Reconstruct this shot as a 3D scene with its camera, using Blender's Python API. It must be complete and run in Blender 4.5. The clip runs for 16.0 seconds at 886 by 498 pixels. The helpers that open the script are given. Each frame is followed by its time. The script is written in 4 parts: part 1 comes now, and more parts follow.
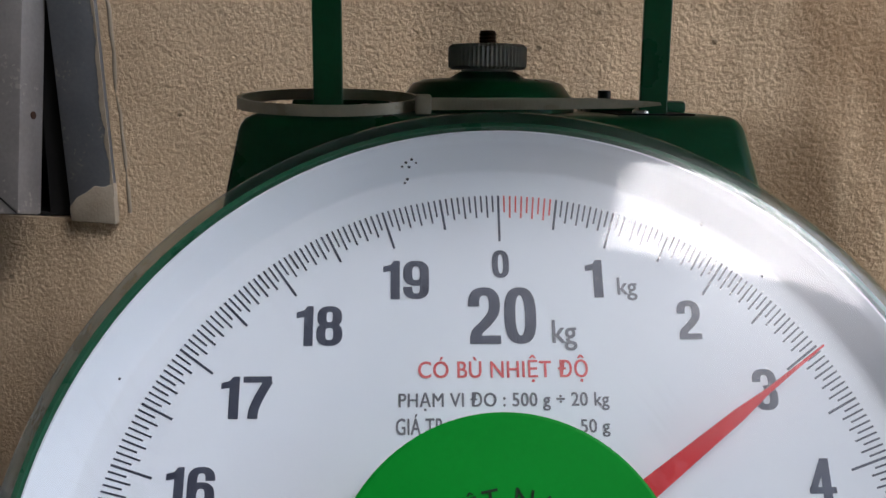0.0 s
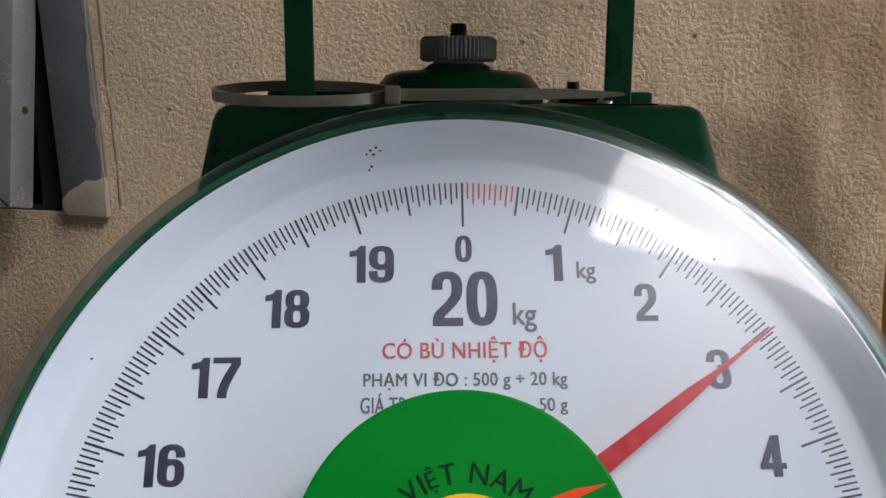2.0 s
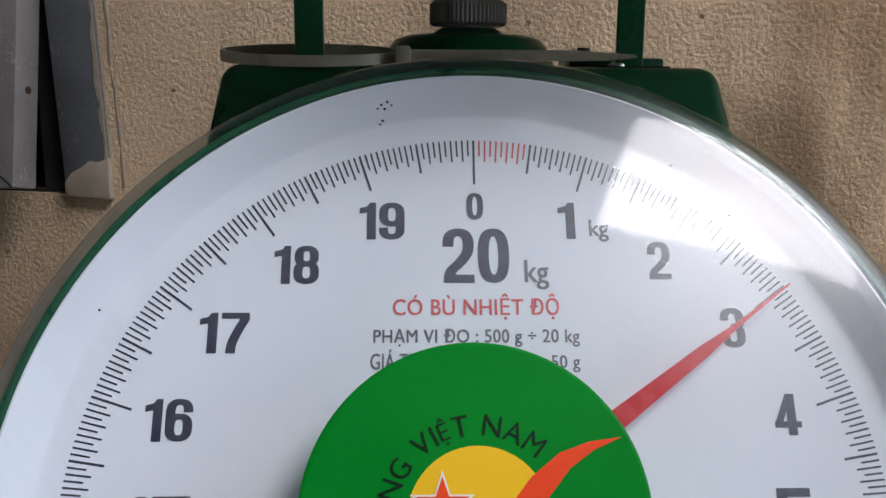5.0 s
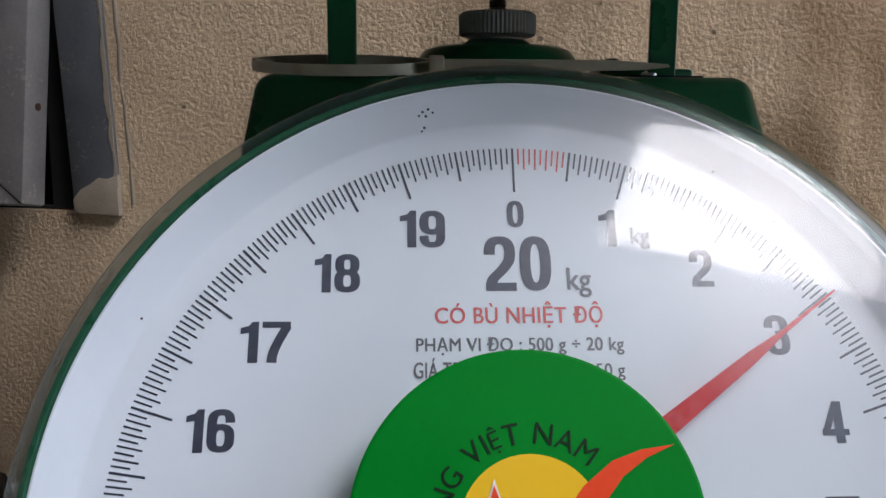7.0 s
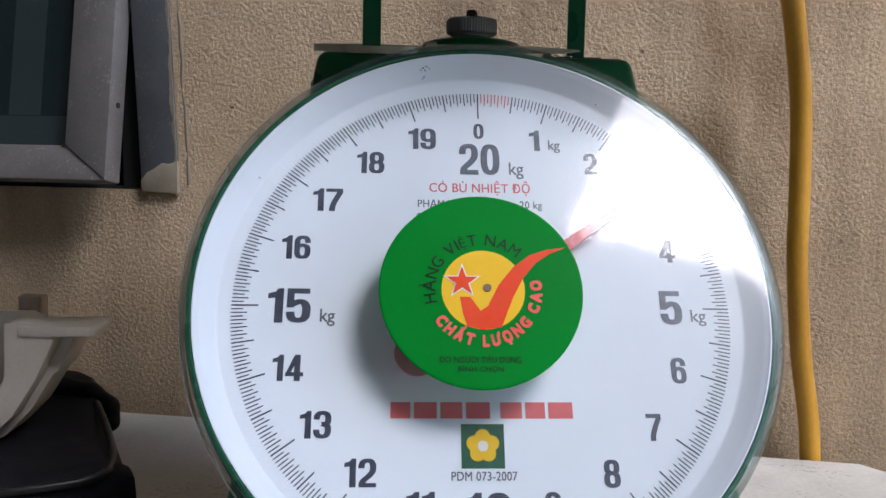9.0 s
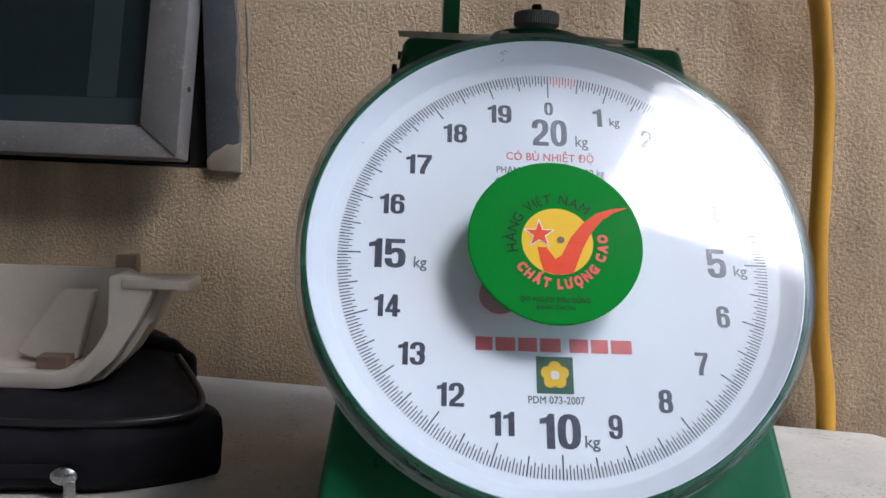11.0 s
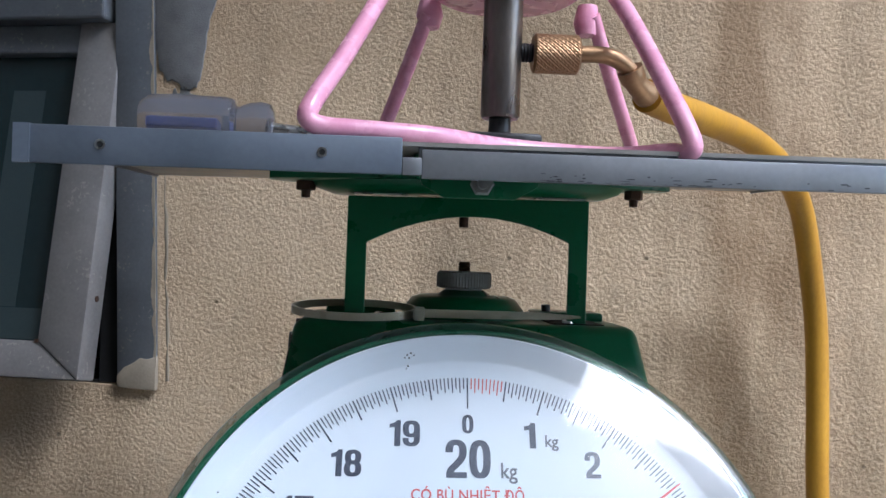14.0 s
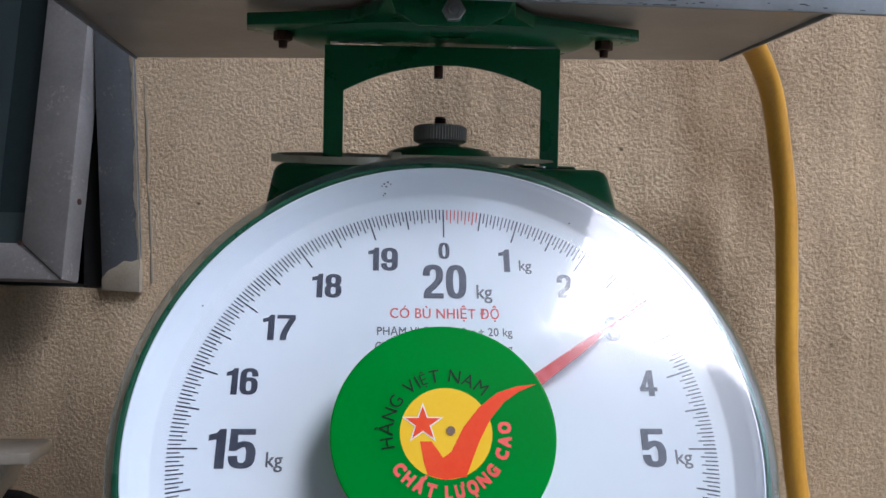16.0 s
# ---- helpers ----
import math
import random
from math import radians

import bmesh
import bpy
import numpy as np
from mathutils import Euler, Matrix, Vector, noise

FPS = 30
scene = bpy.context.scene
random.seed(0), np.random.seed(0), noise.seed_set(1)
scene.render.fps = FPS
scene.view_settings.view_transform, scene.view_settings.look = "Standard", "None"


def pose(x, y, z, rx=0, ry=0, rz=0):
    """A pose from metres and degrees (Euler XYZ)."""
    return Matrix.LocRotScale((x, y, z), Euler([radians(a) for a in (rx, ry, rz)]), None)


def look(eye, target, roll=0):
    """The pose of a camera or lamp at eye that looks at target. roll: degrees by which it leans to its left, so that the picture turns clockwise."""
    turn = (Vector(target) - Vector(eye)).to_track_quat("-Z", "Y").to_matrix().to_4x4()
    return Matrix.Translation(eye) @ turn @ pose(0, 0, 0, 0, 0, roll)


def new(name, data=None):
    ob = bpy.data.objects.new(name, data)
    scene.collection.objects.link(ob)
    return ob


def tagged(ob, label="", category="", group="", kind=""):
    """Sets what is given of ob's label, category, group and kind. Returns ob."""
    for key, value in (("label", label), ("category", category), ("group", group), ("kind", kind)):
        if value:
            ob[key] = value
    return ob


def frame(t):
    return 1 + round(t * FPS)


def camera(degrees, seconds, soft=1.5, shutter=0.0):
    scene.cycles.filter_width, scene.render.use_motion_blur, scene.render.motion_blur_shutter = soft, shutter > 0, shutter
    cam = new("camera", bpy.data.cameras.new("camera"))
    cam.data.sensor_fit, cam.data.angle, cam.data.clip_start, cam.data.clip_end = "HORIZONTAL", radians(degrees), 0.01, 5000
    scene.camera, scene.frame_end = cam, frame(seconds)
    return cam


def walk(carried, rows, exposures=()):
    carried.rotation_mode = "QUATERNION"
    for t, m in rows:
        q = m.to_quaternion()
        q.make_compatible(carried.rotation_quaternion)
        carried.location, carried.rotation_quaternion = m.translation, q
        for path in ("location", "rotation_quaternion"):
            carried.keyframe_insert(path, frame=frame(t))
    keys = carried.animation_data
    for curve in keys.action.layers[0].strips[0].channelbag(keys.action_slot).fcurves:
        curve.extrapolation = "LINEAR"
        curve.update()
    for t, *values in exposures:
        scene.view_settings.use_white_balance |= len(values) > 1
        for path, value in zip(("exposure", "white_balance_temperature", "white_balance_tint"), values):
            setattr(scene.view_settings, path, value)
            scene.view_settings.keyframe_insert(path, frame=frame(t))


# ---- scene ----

ZC = 0.858            # height of the dial's centre; the table top lies 0.138 below it
cam = camera(54.21, 16.0, soft=1.5)
ROWS = [
    (0, -0.0223, -0.1628, 0.1041, 79.40, -0.43, -2.49),
    (0.5, -0.0195, -0.1629, 0.1026, 79.41, -0.47, -2.45),
    (1, -0.0154, -0.1648, 0.1030, 79.30, -0.35, -2.41),
    (1.5, -0.0147, -0.1672, 0.1031, 79.22, -0.37, -2.41),
    (2, -0.0136, -0.1701, 0.1026, 79.20, -0.25, -2.38),
    (2.5, -0.0186, -0.1660, 0.1018, 79.12, -0.38, -2.37),
    (3, -0.0177, -0.1607, 0.1005, 79.14, -0.41, -2.30),
    (3.5, -0.0163, -0.1610, 0.1014, 79.04, -0.40, -2.29),
    (4, -0.0161, -0.1672, 0.0990, 78.92, -0.40, -2.25),
    (4.2, -0.0136, -0.1700, 0.0967, 78.73, -0.39, -2.12),
    (6.3, -0.0214, -0.1646, 0.0905, 80.56, -0.66, -2.87),
    (6.5, -0.0183, -0.1606, 0.0914, 80.61, -0.60, -2.88),
    (7, -0.0277, -0.1681, 0.0885, 80.67, -0.42, -2.94),
    (7.5, -0.0352, -0.1937, 0.0947, 81.27, -0.59, -3.13),
    (8, -0.0339, -0.2317, 0.0894, 82.06, -0.74, -3.08),
    (8.5, -0.0334, -0.2786, 0.0737, 83.31, -0.84, -3.36),
    (9, -0.0337, -0.3052, 0.0524, 84.10, -1.09, -3.38),
    (11.3, -0.0670, -0.3542, 0.0371, 84.52, -2.98, -2.61),
    (11.5, -0.0667, -0.3468, 0.0502, 85.05, -3.44, -2.57),
    (12, -0.0578, -0.3328, 0.0850, 87.70, -3.46, -2.88),
    (12.5, -0.0511, -0.3207, 0.1071, 89.50, -3.23, -2.79),
    (13, -0.0435, -0.3067, 0.1155, 90.40, -2.85, -2.80),
    (13.5, -0.0341, -0.2836, 0.1184, 90.80, -2.42, -3.03),
    (14, -0.0276, -0.2689, 0.1197, 90.93, -1.99, -3.20),
    (14.5, -0.0264, -0.2699, 0.1144, 90.80, -1.45, -3.35),
    (15, -0.0253, -0.2701, 0.1078, 90.57, -1.20, -3.54),
    (15.5, -0.0239, -0.2724, 0.0998, 90.32, -1.19, -3.93),
    (16, -0.0238, -0.2788, 0.0701, 88.93, -1.11, -4.26),
]

EXPOSURES = [(t, e, k, g) for t, e, k, g in ((0.0, 1.55, 6250, 14), (4.0, 1.55, 6250, 14), (6.5, 1.42, 6150, 14), (7.2, 1.42, 6150, 14), (8.0, 1.58, 6100, 14), (9.0, 1.66, 5950, 14), (11.3, 1.66, 5900, 13), (12.5, 2.02, 5750, 11), (14.5, 2.12, 5550, 10), (15.5, 2.0, 5600, 10), (16.0, 1.78, 5700, 13))]
walk(cam, [(t, pose(x, y, ZC + z, rx, ry, rz)) for t, x, y, z, rx, ry, rz in ROWS], EXPOSURES)

# ---- light ----
world = bpy.data.worlds.new("world")
scene.world = world
world.use_nodes = True
wn, wl = world.node_tree.nodes, world.node_tree.links
wn.clear()
w_out = wn.new("ShaderNodeOutputWorld")
w_bg = wn.new("ShaderNodeBackground")
w_sky = wn.new("ShaderNodeTexSky")
w_sky.sky_type = "NISHITA"
w_sky.sun_disc = False
SUN_DIR = Vector((0.42, -0.47, 0.78)).normalized()
w_sky.sun_elevation = math.asin(SUN_DIR.z)
w_sky.sun_rotation = math.atan2(SUN_DIR.x, SUN_DIR.y)
w_sky.dust_density = 1.0
w_bg.inputs["Strength"].default_value = 0.15
wl.new(w_sky.outputs[0], w_bg.inputs[0])
wl.new(w_bg.outputs[0], w_out.inputs[0])
sun_data = bpy.data.lights.new("sun", "SUN")
sun_data.energy, sun_data.angle, sun_data.color = 1.15, radians(27), (1.0, 0.98, 0.95)
sun = new("sun", sun_data)
sun.matrix_world = look(SUN_DIR * 10, (0, 0, 0))

# ---- materials ----
def material(name):
    m = bpy.data.materials.new(name)
    m.use_nodes = True
    nt = m.node_tree
    b = nt.nodes["Principled BSDF"]
    return m, nt, b


def node(nt, kind, **values):
    n = nt.nodes.new(kind)
    for k, v in values.items():
        n.inputs[k.replace("_", " ")].default_value = v
    return n


def coords(nt, scale=(1, 1, 1), turn=(0, 0, 0)):
    tc = nt.nodes.new("ShaderNodeTexCoord")
    mp = nt.nodes.new("ShaderNodeMapping")
    mp.inputs["Scale"].default_value = scale
    mp.inputs["Rotation"].default_value = turn
    nt.links.new(tc.outputs["Object"], mp.inputs["Vector"])
    return mp.outputs["Vector"]


def noise_fac(nt, vec, scale, detail=4.0, rough=0.55):
    n = node(nt, "ShaderNodeTexNoise", Scale=scale, Detail=detail, Roughness=rough)
    nt.links.new(vec, n.inputs["Vector"])
    return n.outputs["Fac"]


def ramp(nt, fac, stops):
    r = nt.nodes.new("ShaderNodeValToRGB")
    while len(r.color_ramp.elements) < len(stops):
        r.color_ramp.elements.new(0.5)
    for e, (p, col) in zip(r.color_ramp.elements, stops):
        e.position = p
        e.color = (*col, 1) if len(col) == 3 else col
    nt.links.new(fac, r.inputs["Fac"])
    return r.outputs["Color"]


def mixcol(nt, fac, a, b, blend="MIX"):
    m = nt.nodes.new("ShaderNodeMix")
    m.data_type, m.blend_type = "RGBA", blend
    for sock, v in ((m.inputs[0], fac), (m.inputs[6], a), (m.inputs[7], b)):
        if isinstance(v, (int, float)):
            sock.default_value = v
        elif isinstance(v, tuple):
            sock.default_value = (*v, 1)
        else:
            nt.links.new(v, sock)
    return m.outputs[2]


def math_node(nt, op, a, b):
    m = nt.nodes.new("ShaderNodeMath")
    m.operation = op
    for i, v in enumerate((a, b)):
        if isinstance(v, (int, float)):
            m.inputs[i].default_value = v
        else:
            nt.links.new(v, m.inputs[i])
    return m.outputs[0]


def bump(nt, bsdf, height, strength=0.3, dist=0.001):
    b = nt.nodes.new("ShaderNodeBump")
    b.inputs["Strength"].default_value = strength
    b.inputs["Distance"].default_value = dist
    nt.links.new(height, b.inputs["Height"])
    nt.links.new(b.outputs["Normal"], bsdf.inputs["Normal"])


def surface(name, lo, hi, rough=0.5, metal=0.0, scale=60, fine=700, bumps=0.15, dist=0.0004, spec=0.5, rvar=0.12, stretch=(1, 1, 1), chips=None):
    """Paint, plastic or metal with blotches, fine grain and uneven gloss."""
    m, nt, b = material(name)
    v = coords(nt, stretch)
    big, small = noise_fac(nt, v, scale, 5), noise_fac(nt, v, fine, 3)
    mixed = math_node(nt, "ADD", math_node(nt, "MULTIPLY", big, 0.7), math_node(nt, "MULTIPLY", small, 0.3))
    base = ramp(nt, mixed, [(0.3, lo), (0.7, hi)])
    if chips:
        spots = math_node(nt, "MULTIPLY", noise_fac(nt, v, 330, 3, 0.65), ramp(nt, noise_fac(nt, v, 34, 3), [(0.4, (0.82,) * 3), (0.65, (1.12,) * 3)]))
        base = mixcol(nt, ramp(nt, spots, [(0.62, (0, 0, 0)), (0.68, (0.5,) * 3)]), base, chips)
    nt.links.new(base, b.inputs["Base Color"])
    r = ramp(nt, big, [(0.3, (max(rough - rvar, 0.02),) * 3), (0.7, (min(rough + rvar, 1),) * 3)])
    nt.links.new(r, b.inputs["Roughness"])
    b.inputs["Metallic"].default_value = metal
    b.inputs["Specular IOR Level"].default_value = spec
    bump(nt, b, small, bumps, dist)
    return m


def stucco():
    m, nt, b = material("stucco")
    v = coords(nt)
    blot, mid = noise_fac(nt, v, 5, 6, 0.6), noise_fac(nt, v, 38, 5, 0.6)
    streak = noise_fac(nt, coords(nt, (14, 14, 2.2)), 1.0, 5, 0.6)
    grain = noise_fac(nt, v, 520, 4, 0.6)
    vor = node(nt, "ShaderNodeTexVoronoi", Scale=620.0)
    nt.links.new(v, vor.inputs["Vector"])
    base = ramp(nt, blot, [(0.32, (0.42, 0.285, 0.160)), (0.66, (0.67, 0.50, 0.325))])
    base = mixcol(nt, ramp(nt, streak, [(0.46, (0, 0, 0)), (0.66, (0.85,) * 3)]), base, (0.26, 0.185, 0.11))
    base = mixcol(nt, ramp(nt, mid, [(0.55, (0, 0, 0)), (0.75, (0.35,) * 3)]), base, (0.33, 0.27, 0.19))
    base = mixcol(nt, 0.35, base, ramp(nt, grain, [(0.25, (0.22, 0.165, 0.11)), (0.6, (0.62, 0.49, 0.335))]))
    # a rust-brown run of damp down the wall, with a ragged edge
    run = nt.nodes.new("ShaderNodeVectorMath")
    run.operation = "DOT_PRODUCT"
    run.inputs[1].default_value = (math.cos(math.atan(0.221)), -math.sin(math.atan(0.221)), 0.0)
    nt.links.new(v, run.inputs[0])
    off = math_node(nt, "ABSOLUTE", math_node(nt, "SUBTRACT", run.outputs["Value"], 0.127), 0.0)
    off = math_node(nt, "ADD", off, math_node(nt, "MULTIPLY", math_node(nt, "SUBTRACT", noise_fac(nt, coords(nt, (30, 30, 9)), 1.0, 5, 0.65), 0.5), 0.16))
    base = mixcol(nt, ramp(nt, off, [(0.0, (0.62,) * 3), (0.045, (0, 0, 0))]), base, (0.235, 0.145, 0.075))
    dots = node(nt, "ShaderNodeTexVoronoi", Scale=26.0)
    nt.links.new(v, dots.inputs["Vector"])
    base = mixcol(nt, ramp(nt, dots.outputs["Distance"], [(0.025, (0.8,) * 3), (0.05, (0, 0, 0))]), base, (0.09, 0.065, 0.04))
    nt.links.new(base, b.inputs["Base Color"])
    b.inputs["Roughness"].default_value = 0.9
    b.inputs["Specular IOR Level"].default_value = 0.25
    lumps = ramp(nt, noise_fac(nt, v, 400, 5, 0.58), [(0.36, (0, 0, 0)), (0.50, (0.62,) * 3), (0.66, (1, 1, 1))])
    pits = noise_fac(nt, v, 95, 3, 0.5)
    h = math_node(nt, "ADD", math_node(nt, "MULTIPLY", lumps, 0.85), math_node(nt, "MULTIPLY", vor.outputs["Distance"], 0.18))
    h = math_node(nt, "ADD", h, math_node(nt, "MULTIPLY", pits, 0.7))
    h = math_node(nt, "ADD", h, math_node(nt, "MULTIPLY", mid, 0.9))
    rub = ramp(nt, noise_fac(nt, v, 11, 4, 0.6), [(0.35, (0.5,) * 3), (0.6, (1, 1, 1))])
    h = math_node(nt, "MULTIPLY", h, rub)
    bump(nt, b, h, 0.54, 0.0017)
    return m


def clear_cover():
    """Clear moulded plastic, scuffed by wiping: the gloss alone carries the scratches."""
    m, nt, b = material("clear_plastic")
    nt.nodes.remove(b)
    out = nt.nodes["Material Output"]
    v = coords(nt)
    tr = node(nt, "ShaderNodeBsdfTransparent")
    tr.inputs["Color"].default_value = (0.95, 0.97, 0.97, 1)
    gl = node(nt, "ShaderNodeBsdfGlossy", Roughness=0.03)
    lw = node(nt, "ShaderNodeLayerWeight", Blend=0.5)
    tc = nt.nodes.new("ShaderNodeTexCoord")
    ax_u, ax_v = (1.0, 0.0, 0.0), (0.0, math.sin(radians(28.5)), math.cos(radians(28.5)))

    def along(angle):
        d = nt.nodes.new("ShaderNodeVectorMath")
        d.operation = "DOT_PRODUCT"
        d.inputs[1].default_value = [math.cos(angle) * p + math.sin(angle) * q for p, q in zip(ax_u, ax_v)]
        nt.links.new(tc.outputs["Object"], d.inputs[0])
        return d.outputs["Value"]

    h = streaks = None
    for deg, freq, lo, wide in ((36, 850.0, 0.50, 0.12), (28, 1500.0, 0.50, 0.10), (70, 1500.0, 0.60, 0.08), (-25, 1500.0, 0.58, 0.08), (120, 1300.0, 0.62, 0.10)):
        cx = nt.nodes.new("ShaderNodeCombineXYZ")
        nt.links.new(along(radians(deg)), cx.inputs[0])
        nt.links.new(math_node(nt, "MULTIPLY", along(radians(deg + 90)), 0.03), cx.inputs[1])
        cx.inputs[2].default_value = deg * 0.1
        line = ramp(nt, noise_fac(nt, cx.outputs[0], freq, 2), [(lo, (0, 0, 0)), (lo + wide, (1, 1, 1))])
        where = ramp(nt, noise_fac(nt, tc.outputs["Object"], 26 + deg * 0.05, 2), [(0.42, (0.15,) * 3), (0.60, (1, 1, 1))])
        line = math_node(nt, "MULTIPLY", line, where)
        h = line if h is None else math_node(nt, "ADD", h, line)
        if deg in (36, 70, -25):
            streaks = line if streaks is None else math_node(nt, "MAXIMUM", streaks, line)
    bp = nt.nodes.new("ShaderNodeBump")
    bp.inputs["Strength"].default_value = 1.0
    bp.inputs["Distance"].default_value = 0.0000030
    nt.links.new(h, bp.inputs["Height"])
    nt.links.new(bp.outputs["Normal"], gl.inputs["Normal"])
    grazing = math_node(nt, "MULTIPLY", math_node(nt, "POWER", lw.outputs["Facing"], 5.0), 0.8)
    sheen = math_node(nt, "ADD", math_node(nt, "MULTIPLY", streaks, 0.048), 0.022)
    mx = nt.nodes.new("ShaderNodeMixShader")
    nt.links.new(math_node(nt, "ADD", grazing, sheen), mx.inputs[0])
    nt.links.new(tr.outputs[0], mx.inputs[1])
    nt.links.new(gl.outputs[0], mx.inputs[2])
    # dull film of fine scuffs over the clear sheet
    dull = node(nt, "ShaderNodeBsdfGlossy", Roughness=0.34)
    film_mix = nt.nodes.new("ShaderNodeMixShader")
    scuffed = ramp(nt, noise_fac(nt, tc.outputs["Object"], 17, 4), [(0.35, (0.025,) * 3), (0.68, (0.07,) * 3)])
    nt.links.new(scuffed, film_mix.inputs[0])
    nt.links.new(mx.outputs[0], film_mix.inputs[1])
    nt.links.new(dull.outputs[0], film_mix.inputs[2])
    nt.links.new(film_mix.outputs[0], out.inputs["Surface"])
    return m


M_STUCCO = stucco()
M_COVER = clear_cover()
M_GREEN = surface("green_enamel", (0.003, 0.075, 0.027), (0.006, 0.11, 0.042), 0.32, scale=40, bumps=0.08, spec=0.35)
M_GREEN_RIM = surface("green_rim", (0.010, 0.09, 0.045), (0.02, 0.12, 0.06), 0.3, scale=40)
M_DIAL = surface("dial_white", (0.79, 0.82, 0.88), (0.83, 0.86, 0.915), 0.45, scale=30, bumps=0.02)
M_INK = surface("dial_ink", (0.018, 0.022, 0.045), (0.085, 0.095, 0.135), 0.5, scale=260, fine=900, bumps=0.02)
M_INK_RED = surface("dial_ink_red", (0.62, 0.06, 0.07), (0.72, 0.16, 0.15), 0.5, scale=200, bumps=0.02)
M_INK_GREY = surface("dial_ink_grey", (0.10, 0.10, 0.12), (0.20, 0.20, 0.23), 0.5, scale=260, bumps=0.02)
M_POINTER = surface("pointer_red", (0.50, 0.012, 0.02), (0.62, 0.03, 0.035), 0.22, scale=80, bumps=0.05)
M_TAIL = surface("dull_red_brass", (0.52, 0.19, 0.20), (0.60, 0.25, 0.25), 0.5, scale=80, bumps=0.05)
M_LABEL = surface("label_green", (0.0, 0.19, 0.014), (0.001, 0.23, 0.020), 0.5, scale=30, bumps=0.03, spec=0.08)
M_LABEL_YELLOW = surface("label_yellow", (0.85, 0.50, 0.01), (0.90, 0.56, 0.02), 0.4, scale=50, bumps=0.03, spec=0.2)
M_LABEL_RED = surface("label_red", (0.78, 0.05, 0.012), (0.84, 0.09, 0.02), 0.4, scale=50, bumps=0.03, spec=0.2)
M_LABEL_PINK = surface("label_coral", (0.80, 0.11, 0.09), (0.84, 0.16, 0.13), 0.4, scale=50, bumps=0.03, spec=0.2)
M_LABEL_INK = surface("label_ink", (0.003, 0.02, 0.006), (0.006, 0.03, 0.01), 0.4, scale=50, bumps=0.03, spec=0.2)
M_PALE = surface("pale_outline", (0.75, 0.70, 0.62), (0.85, 0.8, 0.75), 0.4, scale=50, bumps=0.03)
M_KNOB = surface("grey_nylon", (0.25, 0.24, 0.215), (0.36, 0.34, 0.30), 0.5, scale=120)
M_TIE = surface("aged_nylon_tie", (0.38, 0.335, 0.235), (0.50, 0.45, 0.33), 0.35, scale=120)
M_RUST = surface("rusty_thread", (0.03, 0.018, 0.012), (0.10, 0.05, 0.03), 0.6, metal=0.6, scale=300)
M_BLACK = surface("black_plastic", (0.008, 0.008, 0.009), (0.02, 0.02, 0.022), 0.4, scale=100)
M_STEEL = surface("bright_steel", (0.45, 0.45, 0.45), (0.62, 0.61, 0.6), 0.3, metal=1.0, scale=200)
M_TRAY = surface("galvanised_sheet", (0.165, 0.17, 0.178), (0.225, 0.23, 0.24), 0.5, metal=0.4, scale=35, fine=500, bumps=0.08)
M_ZINC = surface("dull_zinc", (0.20, 0.20, 0.19), (0.34, 0.34, 0.32), 0.4, metal=0.6, scale=200)
M_TRAY_BLUE = surface("blue_grey_sheet", (0.10, 0.118, 0.145), (0.14, 0.162, 0.195), 0.5, metal=0.3, scale=35, fine=500, bumps=0.08)
M_TRAY_UNDER = surface("sheet_underside", (0.24, 0.225, 0.20), (0.34, 0.32, 0.29), 0.4, metal=0.4, scale=25, fine=400, bumps=0.05)
M_PINK = surface("pink_powder_coat", (0.72, 0.30, 0.42), (0.80, 0.40, 0.52), 0.28, scale=90, fine=800, bumps=0.15)
M_TUBE = surface("burnt_steel_tube", (0.13, 0.11, 0.095), (0.25, 0.215, 0.19), 0.3, metal=0.9, scale=70, stretch=(1, 1, 0.3))
M_BRASS = surface("brass", (0.29, 0.165, 0.085), (0.42, 0.265, 0.145), 0.48, metal=0.9, scale=150)
M_HOSE = surface("yellow_rubber_hose", (0.34, 0.155, 0.008), (0.56, 0.285, 0.016), 0.5, scale=35, stretch=(1, 1, 0.4))
M_FRAME = surface("grey_blue_aluminium", (0.080, 0.086, 0.093), (0.135, 0.142, 0.150), 0.5, metal=0.1, scale=28, fine=420, bumps=0.12, chips=(0.27, 0.25, 0.21))
M_SASH = surface("worn_aluminium_sash", (0.150, 0.138, 0.130), (0.245, 0.228, 0.215), 0.5, metal=0.1, scale=24, fine=420, bumps=0.15, chips=(0.36, 0.33, 0.29))
M_PANE = surface("dark_tinted_glass", (0.010, 0.020, 0.022), (0.016, 0.028, 0.030), 0.12, scale=8, fine=200, bumps=0.01, rvar=0.05)
# A lighter pane colour that paints the reflection bands.
M_PANE_BAND = surface("painted_pane_reflection", (0.03, 0.045, 0.048), (0.04, 0.058, 0.06), 0.15, scale=8, bumps=0.01, rvar=0.05)
# Near-black stand-in for shade in the window gaps and room; also joints and holes.
M_GAP_SHADE = surface("painted_gap_shade", (0.004, 0.004, 0.004), (0.009, 0.009, 0.009), 0.85, scale=20)
M_CEMENT = surface("grey_cement", (0.11, 0.108, 0.105), (0.19, 0.185, 0.18), 0.9, scale=70, fine=900, bumps=0.5, dist=0.0005)
M_MORTAR = surface("beige_mortar", (0.24, 0.195, 0.14), (0.33, 0.28, 0.21), 0.9, scale=90, fine=600, bumps=0.3, dist=0.0006)
M_TABLE = surface("pale_stone_slab", (0.36, 0.34, 0.30), (0.58, 0.55, 0.49), 0.6, scale=22, fine=300, bumps=0.2, chips=(0.17, 0.15, 0.125))
